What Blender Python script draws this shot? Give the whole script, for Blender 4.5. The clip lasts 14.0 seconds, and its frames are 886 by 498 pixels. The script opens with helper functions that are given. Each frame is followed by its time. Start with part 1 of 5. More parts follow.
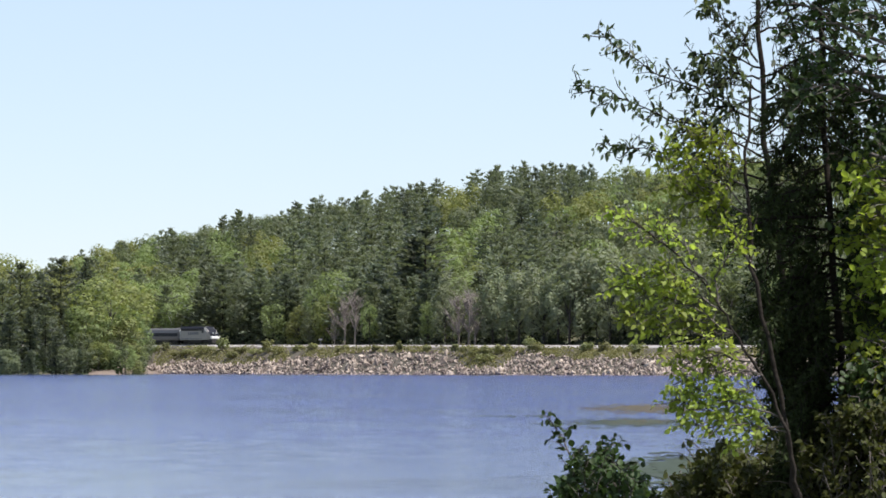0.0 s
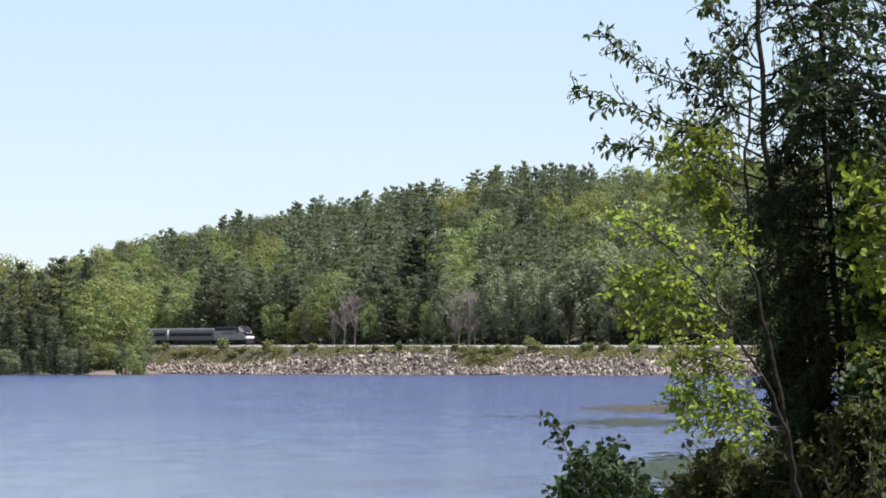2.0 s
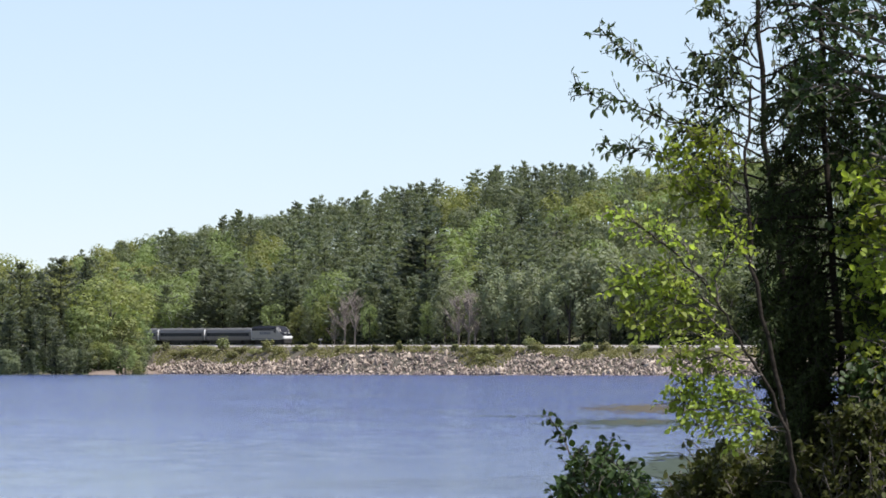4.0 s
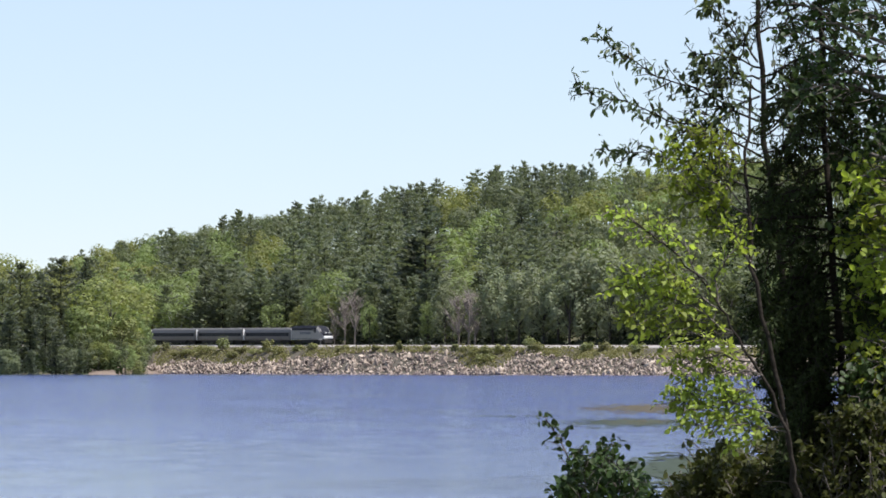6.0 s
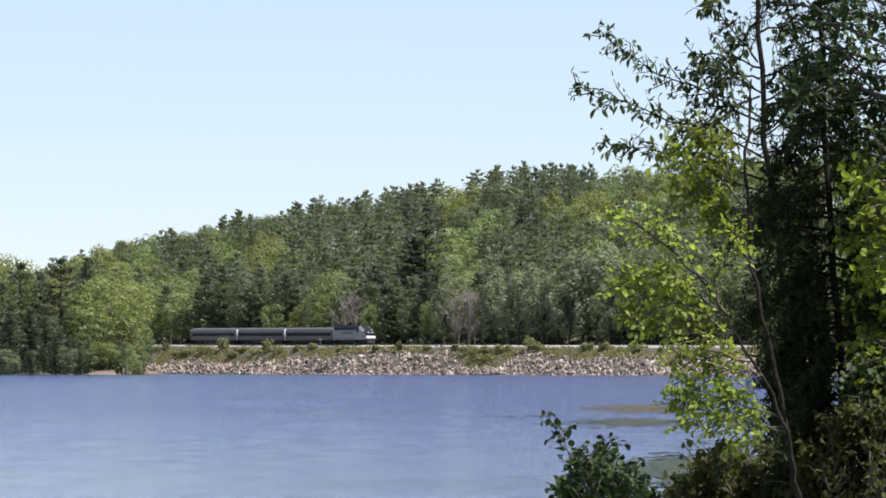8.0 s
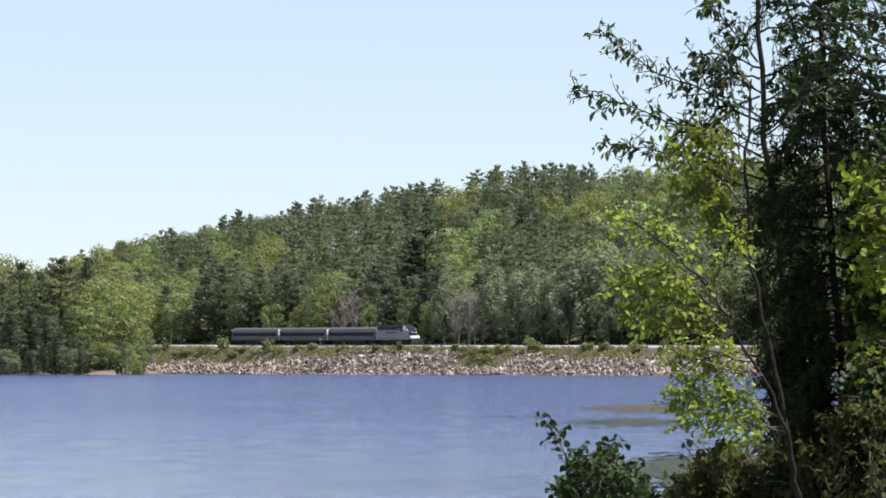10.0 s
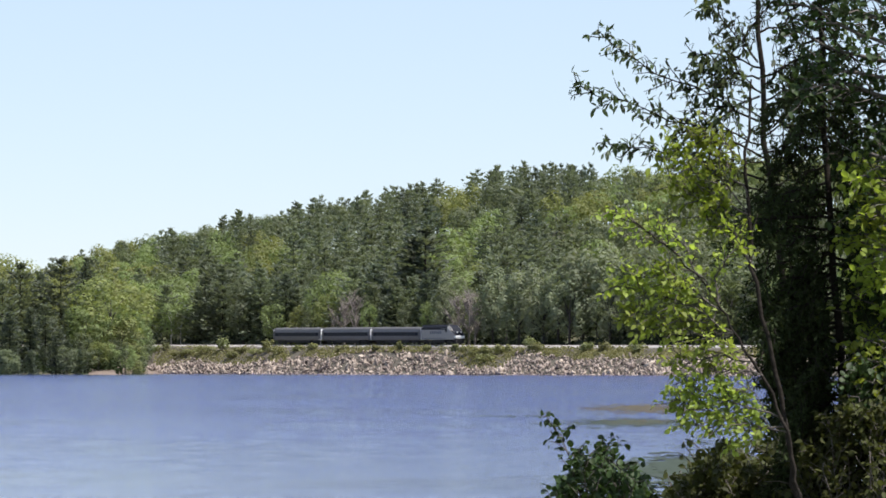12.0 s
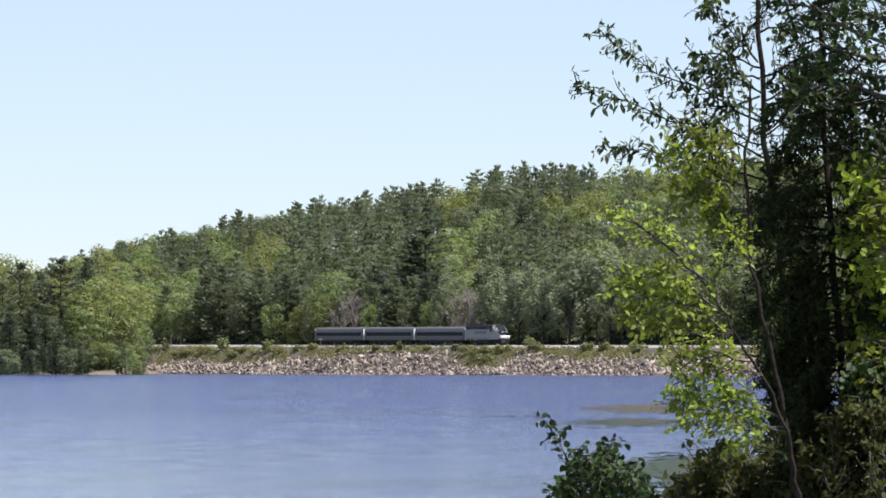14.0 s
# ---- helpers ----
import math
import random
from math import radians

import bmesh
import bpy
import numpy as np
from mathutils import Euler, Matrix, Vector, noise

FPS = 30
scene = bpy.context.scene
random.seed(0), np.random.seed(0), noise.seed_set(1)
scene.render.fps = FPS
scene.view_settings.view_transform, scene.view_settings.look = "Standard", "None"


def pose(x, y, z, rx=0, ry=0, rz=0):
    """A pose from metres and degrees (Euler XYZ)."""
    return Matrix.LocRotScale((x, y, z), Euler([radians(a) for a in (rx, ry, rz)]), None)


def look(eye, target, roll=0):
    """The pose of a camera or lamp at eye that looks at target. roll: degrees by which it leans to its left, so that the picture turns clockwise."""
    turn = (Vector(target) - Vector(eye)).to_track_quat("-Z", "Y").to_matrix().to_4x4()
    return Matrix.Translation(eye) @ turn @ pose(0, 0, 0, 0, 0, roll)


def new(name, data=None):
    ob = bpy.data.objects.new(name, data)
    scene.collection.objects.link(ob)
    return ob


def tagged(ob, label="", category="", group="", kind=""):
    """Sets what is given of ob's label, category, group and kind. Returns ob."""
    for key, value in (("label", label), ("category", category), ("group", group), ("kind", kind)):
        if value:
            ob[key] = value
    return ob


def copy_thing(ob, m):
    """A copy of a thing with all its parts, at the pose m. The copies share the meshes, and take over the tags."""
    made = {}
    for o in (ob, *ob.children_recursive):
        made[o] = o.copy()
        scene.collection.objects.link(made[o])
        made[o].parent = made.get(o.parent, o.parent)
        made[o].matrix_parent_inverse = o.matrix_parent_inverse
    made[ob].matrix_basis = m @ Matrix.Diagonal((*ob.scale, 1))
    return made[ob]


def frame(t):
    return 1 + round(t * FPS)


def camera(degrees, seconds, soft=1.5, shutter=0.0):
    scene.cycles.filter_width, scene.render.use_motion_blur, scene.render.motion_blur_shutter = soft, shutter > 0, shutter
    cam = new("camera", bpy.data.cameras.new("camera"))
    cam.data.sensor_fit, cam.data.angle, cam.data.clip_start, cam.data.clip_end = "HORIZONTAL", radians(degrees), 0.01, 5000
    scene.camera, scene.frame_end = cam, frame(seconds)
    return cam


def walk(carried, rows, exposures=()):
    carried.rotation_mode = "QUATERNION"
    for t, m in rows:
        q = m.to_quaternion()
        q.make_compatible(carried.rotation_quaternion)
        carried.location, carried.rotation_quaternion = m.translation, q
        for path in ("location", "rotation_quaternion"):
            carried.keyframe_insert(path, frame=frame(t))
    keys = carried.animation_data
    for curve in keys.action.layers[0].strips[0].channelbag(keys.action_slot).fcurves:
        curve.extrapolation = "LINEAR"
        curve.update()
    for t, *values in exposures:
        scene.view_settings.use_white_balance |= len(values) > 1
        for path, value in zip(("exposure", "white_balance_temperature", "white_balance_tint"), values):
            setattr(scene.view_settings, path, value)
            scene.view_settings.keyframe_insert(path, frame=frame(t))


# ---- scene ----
cam = camera(10.0, 14.0, soft=1.7)
EYE = (0.0, 0.0, 1.8)
walk(cam, [(0.0, pose(*EYE, 91.327, 0, 0)), (14.0, pose(*EYE, 91.327, 0, 0))],
     exposures=[(0.0, 0.6, 6200, 15), (14.0, 0.6, 6200, 15)])

# ---------------------------------------------------------------- world and sun
SUN_TO = Vector((0.56, -0.30, 1.22)).normalized()
world = bpy.data.worlds.new("sky_world")
scene.world = world
world.use_nodes = True
wn = world.node_tree.nodes
sky = wn.new("ShaderNodeTexSky")
sky.sky_type = "NISHITA"
sky.sun_disc = False
sky.sun_elevation = math.asin(SUN_TO.z)
sky.sun_rotation = math.atan2(SUN_TO.x, SUN_TO.y)
sky.air_density, sky.dust_density, sky.ozone_density = 1.0, 0.0, 2.5
sky.altitude = 1800
wn["Background"].inputs["Strength"].default_value = 0.094
haze = wn.new("ShaderNodeMix")
haze.data_type = "RGBA"
haze.inputs[0].default_value = 0.5
haze.inputs[7].default_value = (5.0, 5.75, 6.35, 1)
world.node_tree.links.new(sky.outputs[0], haze.inputs[6])
world.node_tree.links.new(haze.outputs[2], wn["Background"].inputs["Color"])

sun = new("sun", bpy.data.lights.new("sun", "SUN"))
sun.data.energy = 5.0
sun.data.angle = radians(0.55)
sun.data.color = (1.0, 0.95, 0.86)
sun.matrix_world = look((SUN_TO.x * 200, SUN_TO.y * 200, SUN_TO.z * 200), (0, 0, 0))


# ---------------------------------------------------------------- materials
def material(name, base, rough=0.8, metal=0.0, spread=0.25, scale=3.0, fine=25.0, bump=0.3, depth=0.02,
             second=None, mix_at=0.5, per="none", clear=0.0, spec=0.5):
    """Two scales of noise over a base colour; per: 'object' or 'island' adds a tint by piece."""
    m = bpy.data.materials.new(name)
    m.use_nodes = True
    n, l = m.node_tree.nodes, m.node_tree.links
    b = n["Principled BSDF"]
    b.inputs["Roughness"].default_value, b.inputs["Metallic"].default_value = rough, metal
    b.inputs["Specular IOR Level"].default_value = spec
    co = n.new("ShaderNodeTexCoord")
    n1 = n.new("ShaderNodeTexNoise"); n1.inputs["Scale"].default_value = scale; n1.inputs["Detail"].default_value = 5
    n2 = n.new("ShaderNodeTexNoise"); n2.inputs["Scale"].default_value = fine; n2.inputs["Detail"].default_value = 4
    for q in (n1, n2):
        l.new(co.outputs["Object"], q.inputs["Vector"])
    ramp = n.new("ShaderNodeMapRange")
    ramp.inputs[1].default_value, ramp.inputs[2].default_value = mix_at - 0.18, mix_at + 0.18
    l.new(n1.outputs["Fac"], ramp.inputs[0])
    mix = n.new("ShaderNodeMix"); mix.data_type = "RGBA"
    other = second or tuple(c * (1 - spread) for c in base)
    mix.inputs[6].default_value, mix.inputs[7].default_value = (*base, 1), (*other, 1)
    l.new(ramp.outputs[0], mix.inputs[0])
    hsv = n.new("ShaderNodeHueSaturation")
    l.new(mix.outputs[2], hsv.inputs["Color"])
    val = n.new("ShaderNodeMapRange")
    val.inputs[1].default_value, val.inputs[2].default_value = 0.25, 0.75
    val.inputs[3].default_value, val.inputs[4].default_value = 1 - spread, 1 + spread
    l.new(n2.outputs["Fac"], val.inputs[0])
    last = val.outputs[0]
    if per != "none":
        if per == "object":
            src = n.new("ShaderNodeObjectInfo").outputs["Random"]
        else:
            src = n.new("ShaderNodeNewGeometry").outputs["Random Per Island"]
        r = n.new("ShaderNodeMapRange")
        r.inputs[3].default_value, r.inputs[4].default_value = 0.35, 1.5
        l.new(src, r.inputs[0])
        mul = n.new("ShaderNodeMath"); mul.operation = "MULTIPLY"
        l.new(last, mul.inputs[0]); l.new(r.outputs[0], mul.inputs[1])
        last = mul.outputs[0]
        hr = n.new("ShaderNodeMapRange")
        hr.inputs[3].default_value, hr.inputs[4].default_value = 0.485, 0.515
        l.new(src, hr.inputs[0]); l.new(hr.outputs[0], hsv.inputs["Hue"])
    l.new(last, hsv.inputs["Value"])
    l.new(hsv.outputs[0], b.inputs["Base Color"])
    if bump > 0:
        bp = n.new("ShaderNodeBump"); bp.inputs["Strength"].default_value = bump; bp.inputs["Distance"].default_value = depth
        l.new(n2.outputs["Fac"], bp.inputs["Height"]); l.new(bp.outputs[0], b.inputs["Normal"])
    return m


def leaf_material(name, base, spread=0.10, glow=0.45, by_tree=0.25, hue=0.009, rough=0.55, spec=0.3):
    """Leaves: a thin surface that reflects and lets some light through; tint by leaf and by tree."""
    m = bpy.data.materials.new(name)
    m.use_nodes = True
    n, l = m.node_tree.nodes, m.node_tree.links
    b = n["Principled BSDF"]
    b.inputs["Roughness"].default_value = rough
    b.inputs["Specular IOR Level"].default_value = spec
    geo, obj = n.new("ShaderNodeNewGeometry"), n.new("ShaderNodeObjectInfo")
    hsv = n.new("ShaderNodeHueSaturation")
    hsv.inputs["Color"].default_value = (*base, 1)
    r1 = n.new("ShaderNodeMapRange"); r1.inputs[3].default_value, r1.inputs[4].default_value = 1 - spread, 1 + spread
    l.new(geo.outputs["Random Per Island"], r1.inputs[0])
    r2 = n.new("ShaderNodeMapRange"); r2.inputs[3].default_value, r2.inputs[4].default_value = 1 - by_tree, 1 + by_tree
    l.new(obj.outputs["Random"], r2.inputs[0])
    mul = n.new("ShaderNodeMath"); mul.operation = "MULTIPLY"
    l.new(r1.outputs[0], mul.inputs[0]); l.new(r2.outputs[0], mul.inputs[1])
    l.new(mul.outputs[0], hsv.inputs["Value"])
    r3 = n.new("ShaderNodeMapRange"); r3.inputs[3].default_value, r3.inputs[4].default_value = 0.5 - hue, 0.5 + hue
    l.new(obj.outputs["Random"], r3.inputs[0]); l.new(r3.outputs[0], hsv.inputs["Hue"])
    l.new(hsv.outputs[0], b.inputs["Base Color"])
    tr = n.new("ShaderNodeBsdfTranslucent")
    warm = n.new("ShaderNodeMix"); warm.data_type = "RGBA"; warm.blend_type = "MULTIPLY"; warm.inputs[0].default_value = 1
    warm.inputs[7].default_value = (1.1, 1.15, 0.6, 1)
    l.new(hsv.outputs[0], warm.inputs[6]); l.new(warm.outputs[2], tr.inputs["Color"])
    mx = n.new("ShaderNodeMixShader"); mx.inputs[0].default_value = glow
    l.new(b.outputs[0], mx.inputs[1]); l.new(tr.outputs[0], mx.inputs[2])
    l.new(mx.outputs[0], n["Material Output"].inputs["Surface"])
    return m


def water_material():
    """Lake water under a light wind: ripples of three sizes and calm slicks between ruffled stretches."""
    m = bpy.data.materials.new("lake_water")
    m.use_nodes = True
    n, l = m.node_tree.nodes, m.node_tree.links
    b = n["Principled BSDF"]
    b.inputs["Base Color"].default_value = (0.022, 0.033, 0.168, 1)
    b.inputs["IOR"].default_value = 1.33
    co = n.new("ShaderNodeTexCoord")
    def waves(scale, sx, sy, detail=3):
        mp = n.new("ShaderNodeMapping"); mp.inputs["Scale"].default_value = (sx, sy, 1)
        l.new(co.outputs["Object"], mp.inputs["Vector"])
        t = n.new("ShaderNodeTexNoise"); t.inputs["Scale"].default_value = scale; t.inputs["Detail"].default_value = detail
        l.new(mp.outputs[0], t.inputs["Vector"])
        return t.outputs["Fac"]
    a, c = waves(8.0, 1.0, 0.5), waves(1.1, 1.0, 0.4)
    slick = waves(0.05, 1.1, 0.55, 6)
    add = n.new("ShaderNodeMath"); add.operation = "MULTIPLY_ADD"; add.inputs[1].default_value = 2.5
    l.new(c, add.inputs[0]); l.new(a, add.inputs[2])
    rg = n.new("ShaderNodeMapRange")
    rg.inputs[1].default_value, rg.inputs[2].default_value = 0.38, 0.62
    rg.inputs[3].default_value, rg.inputs[4].default_value = 0.085, 0.115
    l.new(slick, rg.inputs[0]); l.new(rg.outputs[0], b.inputs["Roughness"])
    st = n.new("ShaderNodeMapRange")
    st.inputs[1].default_value, st.inputs[2].default_value = 0.36, 0.60
    st.inputs[3].default_value, st.inputs[4].default_value = 0.55, 1.15
    l.new(slick, st.inputs[0])
    bp = n.new("ShaderNodeBump"); bp.inputs["Distance"].default_value = 0.15
    gust = waves(0.5, 1.6, 0.6, 5)
    gr = n.new("ShaderNodeMapRange")
    gr.inputs[1].default_value, gr.inputs[2].default_value = 0.35, 0.65
    gr.inputs[3].default_value, gr.inputs[4].default_value = 0.45, 1.2
    l.new(gust, gr.inputs[0])
    power = n.new("ShaderNodeMath"); power.operation = "MULTIPLY"
    l.new(st.outputs[0], power.inputs[0]); l.new(gr.outputs[0], power.inputs[1])
    # the lee under each bank is calmer
    sep = n.new("ShaderNodeSeparateXYZ")
    l.new(co.outputs["Object"], sep.inputs[0])
    lee = n.new("ShaderNodeMapRange")
    lee.inputs[1].default_value, lee.inputs[2].default_value = 75, 230
    lee.inputs[3].default_value, lee.inputs[4].default_value = 0.12, 1.6
    l.new(sep.outputs["Y"], lee.inputs[0])
    foot = n.new("ShaderNodeMapRange")
    foot.inputs[1].default_value, foot.inputs[2].default_value = 860, 1000
    foot.inputs[3].default_value, foot.inputs[4].default_value = 1.0, 0.22
    l.new(sep.outputs["Y"], foot.inputs[0])
    both = n.new("ShaderNodeMath"); both.operation = "MULTIPLY"
    l.new(lee.outputs[0], both.inputs[0]); l.new(foot.outputs[0], both.inputs[1])
    calm = n.new("ShaderNodeMath"); calm.operation = "MULTIPLY"
    l.new(power.outputs[0], calm.inputs[0]); l.new(both.outputs[0], calm.inputs[1])
    l.new(calm.outputs[0], bp.inputs["Strength"])
    l.new(add.outputs[0], bp.inputs["Height"]); l.new(bp.outputs[0], b.inputs["Normal"])
    return m


def ground_material():
    """Soil, sand at the water's edge, litter under the trees."""
    m = material("soil_and_litter", (0.10, 0.085, 0.05), rough=0.95, spread=0.35, scale=0.12, fine=1.6, bump=0.6, depth=0.2,
                 second=(0.055, 0.07, 0.028))
    return m


M_GROUND = ground_material()
M_SAND = material("shore_sand", (0.19, 0.145, 0.11), rough=0.95, spread=0.25, scale=0.3, fine=3.0, bump=0.3, depth=0.1)
M_BANK = material("bank_gravel", (0.085, 0.072, 0.055), rough=0.95, spread=0.35, scale=0.5, fine=4.0, bump=0.6, depth=0.15,
                  second=(0.075, 0.066, 0.045))
M_BALLAST = material("ballast_stone", (0.42, 0.39, 0.365), rough=0.95, spread=0.30, scale=0.4, fine=7.0, bump=0.7, depth=0.08)
M_ROCK = material("granite_rock", (0.335, 0.272, 0.228), rough=0.9, spread=0.35, scale=0.9, fine=7.0, bump=0.6, depth=0.06,
                  second=(0.22, 0.175, 0.145), per="object")
M_ROCKS = material("granite_rocks", (0.335, 0.272, 0.228), rough=0.9, spread=0.35, scale=0.9, fine=7.0, bump=0.6, depth=0.06,
                   second=(0.22, 0.175, 0.145), per="island")
M_WATER = water_material()
M_BARK = material("grey_bark", (0.11, 0.095, 0.08), rough=0.95, spread=0.35, scale=3.0, fine=30.0, bump=0.7, depth=0.02)
M_BARK_DARK = material("dark_bark", (0.036, 0.030, 0.025), rough=0.95, spec=0.1, spread=0.35, scale=3.0, fine=30.0, bump=0.7, depth=0.02)
# darker copy of the grey bark, the wood's shade painted into it
M_BARK_FAR = material("shaded_bark", (0.060, 0.052, 0.044), rough=0.95, spread=0.35, scale=0.3, fine=2.0, bump=0.5, depth=0.05)
M_BIRCH = material("birch_bark", (0.66, 0.63, 0.58), rough=0.8, spread=0.25, scale=1.2, fine=12.0, bump=0.3, depth=0.02, second=(0.2, 0.18, 0.16))
M_TWIG = material("bare_twigs", (0.27, 0.23, 0.195), rough=0.9, spread=0.3, scale=1.0, fine=9.0, bump=0.2)
M_PINE = leaf_material("pine_needles", (0.14, 0.16, 0.112), glow=0.40, by_tree=0.30, hue=0.015)
M_PINE_BLUE = leaf_material("spruce_needles", (0.1, 0.12, 0.094), glow=0.40, by_tree=0.25, hue=0.015)
M_YELLOW = leaf_material("young_oak_leaves", (0.208, 0.226, 0.08), spread=0.1, by_tree=0.22)
M_GREEN = leaf_material("maple_leaves", (0.178, 0.218, 0.088), by_tree=0.25)
M_MID = leaf_material("beech_leaves", (0.138, 0.16, 0.09), by_tree=0.25)
M_POPLAR = leaf_material("poplar_leaves", (0.205, 0.228, 0.142), spread=0.08, glow=0.45, by_tree=0.15, hue=0.008)
M_OLIVE = leaf_material("olive_shrub_leaves", (0.205, 0.205, 0.092), by_tree=0.2)
M_BANK_SHRUB = leaf_material("bank_willow_leaves", (0.19, 0.205, 0.095), by_tree=0.2)
M_GRASS = leaf_material("bank_grass", (0.205, 0.190, 0.095), by_tree=0.2)
# very dark base colour stands in for the shade under the crowns
M_UNDERWOOD_SHADE = leaf_material("shade_toned_underwood", (0.032, 0.042, 0.026), glow=0.3, by_tree=0.2)
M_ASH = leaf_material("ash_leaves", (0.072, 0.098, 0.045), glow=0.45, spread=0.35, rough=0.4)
# the same ash leaf with sunlight put into a brighter base colour
M_ASH_LIT = leaf_material("ash_leaves_painted_sunlit", (0.120, 0.148, 0.058), glow=0.45, spread=0.35, rough=0.4)
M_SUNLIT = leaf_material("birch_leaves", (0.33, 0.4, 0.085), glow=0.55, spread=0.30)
# oak sapling leaves; also the maple boughs painted as sunlit
M_OAKLING_LIT_MAPLE = leaf_material("oak_sapling_and_lit_maple_leaves", (0.27, 0.33, 0.052), glow=0.55, spread=0.35)
# hemlock needles; doubles as the painted shade on the point's scrub
M_HEMLOCK_SCRUB_SHADE = leaf_material("hemlock_and_scrub_shade", (0.040, 0.054, 0.024), glow=0.28, spread=0.35, rough=0.95, spec=0.08)
# shrub leaves with the trees' shade mixed into a dull olive base
M_SHADE_SHRUB = leaf_material("shaded_shrub_leaves", (0.060, 0.066, 0.022), glow=0.35, spread=0.4, spec=0.15)
# alder leaves; also the maple boughs painted as shaded
M_ALDER_DIM_MAPLE = leaf_material("alder_and_dim_maple_leaves", (0.044, 0.074, 0.023), glow=0.35, spread=0.35)
M_WEED = material("floating_weed", (0.098, 0.078, 0.058), rough=0.9, spread=0.35, scale=0.25, fine=2.5, bump=0.4, depth=0.02, second=(0.065, 0.062, 0.036), spec=0.15)
M_WEED_WET = material("submerged_weed", (0.034, 0.046, 0.022), rough=0.65, spread=0.35, scale=0.4, fine=3.0, bump=0.5, depth=0.03, second=(0.04, 0.05, 0.04), spec=0.15)
M_STEEL = material("rail_steel", (0.25, 0.21, 0.19), rough=0.45, metal=0.8, spread=0.2, bump=0.05)
M_TIE = material("creosoted_timber", (0.06, 0.05, 0.042), rough=0.9, spread=0.3, bump=0.4)
M_SILVER = material("stainless_steel", (0.190, 0.176, 0.170), rough=0.55, metal=0.4, spread=0.10, scale=0.4, fine=3.0, bump=0.03)
M_SILVER_ROOF = material("weathered_roof_steel", (0.140, 0.133, 0.130), rough=0.6, metal=0.4, spread=0.15, scale=0.5, fine=3.0, bump=0.03)
M_GREY_PAINT = material("silver_grey_paint", (0.33, 0.315, 0.285), rough=0.5, metal=0.2, spread=0.08, scale=0.6, fine=5.0, bump=0.0)
M_DARK_PAINT = material("dark_blue_grey_paint", (0.016, 0.018, 0.026), rough=0.75, spec=0.15, spread=0.2, scale=0.8, fine=6.0, bump=0.0)
M_WHITE_PAINT = material("white_paint", (0.78, 0.78, 0.76), rough=0.45, spread=0.08, scale=1.0, fine=8.0, bump=0.0)
M_GLASS_DARK = material("tinted_glass", (0.014, 0.016, 0.021), rough=0.5, spec=0.2, spread=0.1, bump=0.0)
M_UNDER = material("grimy_black_iron", (0.025, 0.023, 0.021), rough=0.8, spread=0.3, bump=0.3)
M_RUBBER = material("black_rubber", (0.03, 0.03, 0.03), rough=0.85, spread=0.2, bump=0.1)
M_BLUE_BAR = material("blue_lettering_paint", (0.075, 0.085, 0.12), rough=0.5, spread=0.1, bump=0.0)
M_LENS = material("lamp_glass", (0.75, 0.75, 0.68), rough=0.15, spread=0.05, bump=0.0)
M_POST = material("weathered_post_paint", (0.24, 0.24, 0.23), rough=0.7, spread=0.2, bump=0.2)


# ---------------------------------------------------------------- mesh helpers
def thing(name, at=(0, 0, 0), label="", category="", group="", kind=""):
    e = new(name)
    e.empty_display_size = 0.5
    e.location = at
    return tagged(e, label, category, group, kind)


def part(name, bm, mat, parent=None, label="", smooth=False):
    me = bpy.data.meshes.new(name)
    bm.to_mesh(me)
    bm.free()
    return mesh_part(name, me, mat, parent, label, smooth)


def mesh_part(name, me, mat, parent=None, label="", smooth=False):
    if mat is not None:
        me.materials.append(mat)
    if smooth:
        me.polygons.foreach_set("use_smooth", [True] * len(me.polygons))
    ob = new(name, me)
    ob.parent = parent
    return tagged(ob, label)


def tri_mesh(name, verts, tris, slots=None):
    """A mesh from numpy arrays of points and triangles."""
    me = bpy.data.meshes.new(name)
    verts, tris = np.asarray(verts, np.float32), np.asarray(tris, np.int32)
    me.vertices.add(len(verts))
    me.vertices.foreach_set("co", verts.ravel())
    me.loops.add(tris.size)
    me.loops.foreach_set("vertex_index", tris.ravel())
    me.polygons.add(len(tris))
    me.polygons.foreach_set("loop_start", np.arange(0, tris.size, 3, dtype=np.int32))
    if slots is not None:
        me.polygons.foreach_set("material_index", np.asarray(slots, np.int32))
    me.update(calc_edges=True)
    return me


def box(bm, x0, x1, y0, y1, z0, z1, bevel=0.0):
    r = bmesh.ops.create_cube(bm, size=1.0, matrix=Matrix.Translation(((x0 + x1) / 2, (y0 + y1) / 2, (z0 + z1) / 2))
                              @ Matrix.Diagonal((x1 - x0, y1 - y0, z1 - z0, 1)))
    if bevel:
        es = list({e for v in r["verts"] for e in v.link_edges})
        bmesh.ops.bevel(bm, geom=es, offset=bevel, segments=2, affect="EDGES", profile=0.5)


def boxed(name, x0, x1, y0, y1, z0, z1, mat, parent, bevel=0.0, label=""):
    bm = bmesh.new()
    box(bm, x0, x1, y0, y1, z0, z1, bevel)
    return part(name, bm, mat, parent, label)


def cylinder(bm, r, length, m, seg=14, r2=None):
    bmesh.ops.create_cone(bm, cap_ends=True, segments=seg, radius1=r, radius2=r if r2 is None else r2, depth=length, matrix=m)


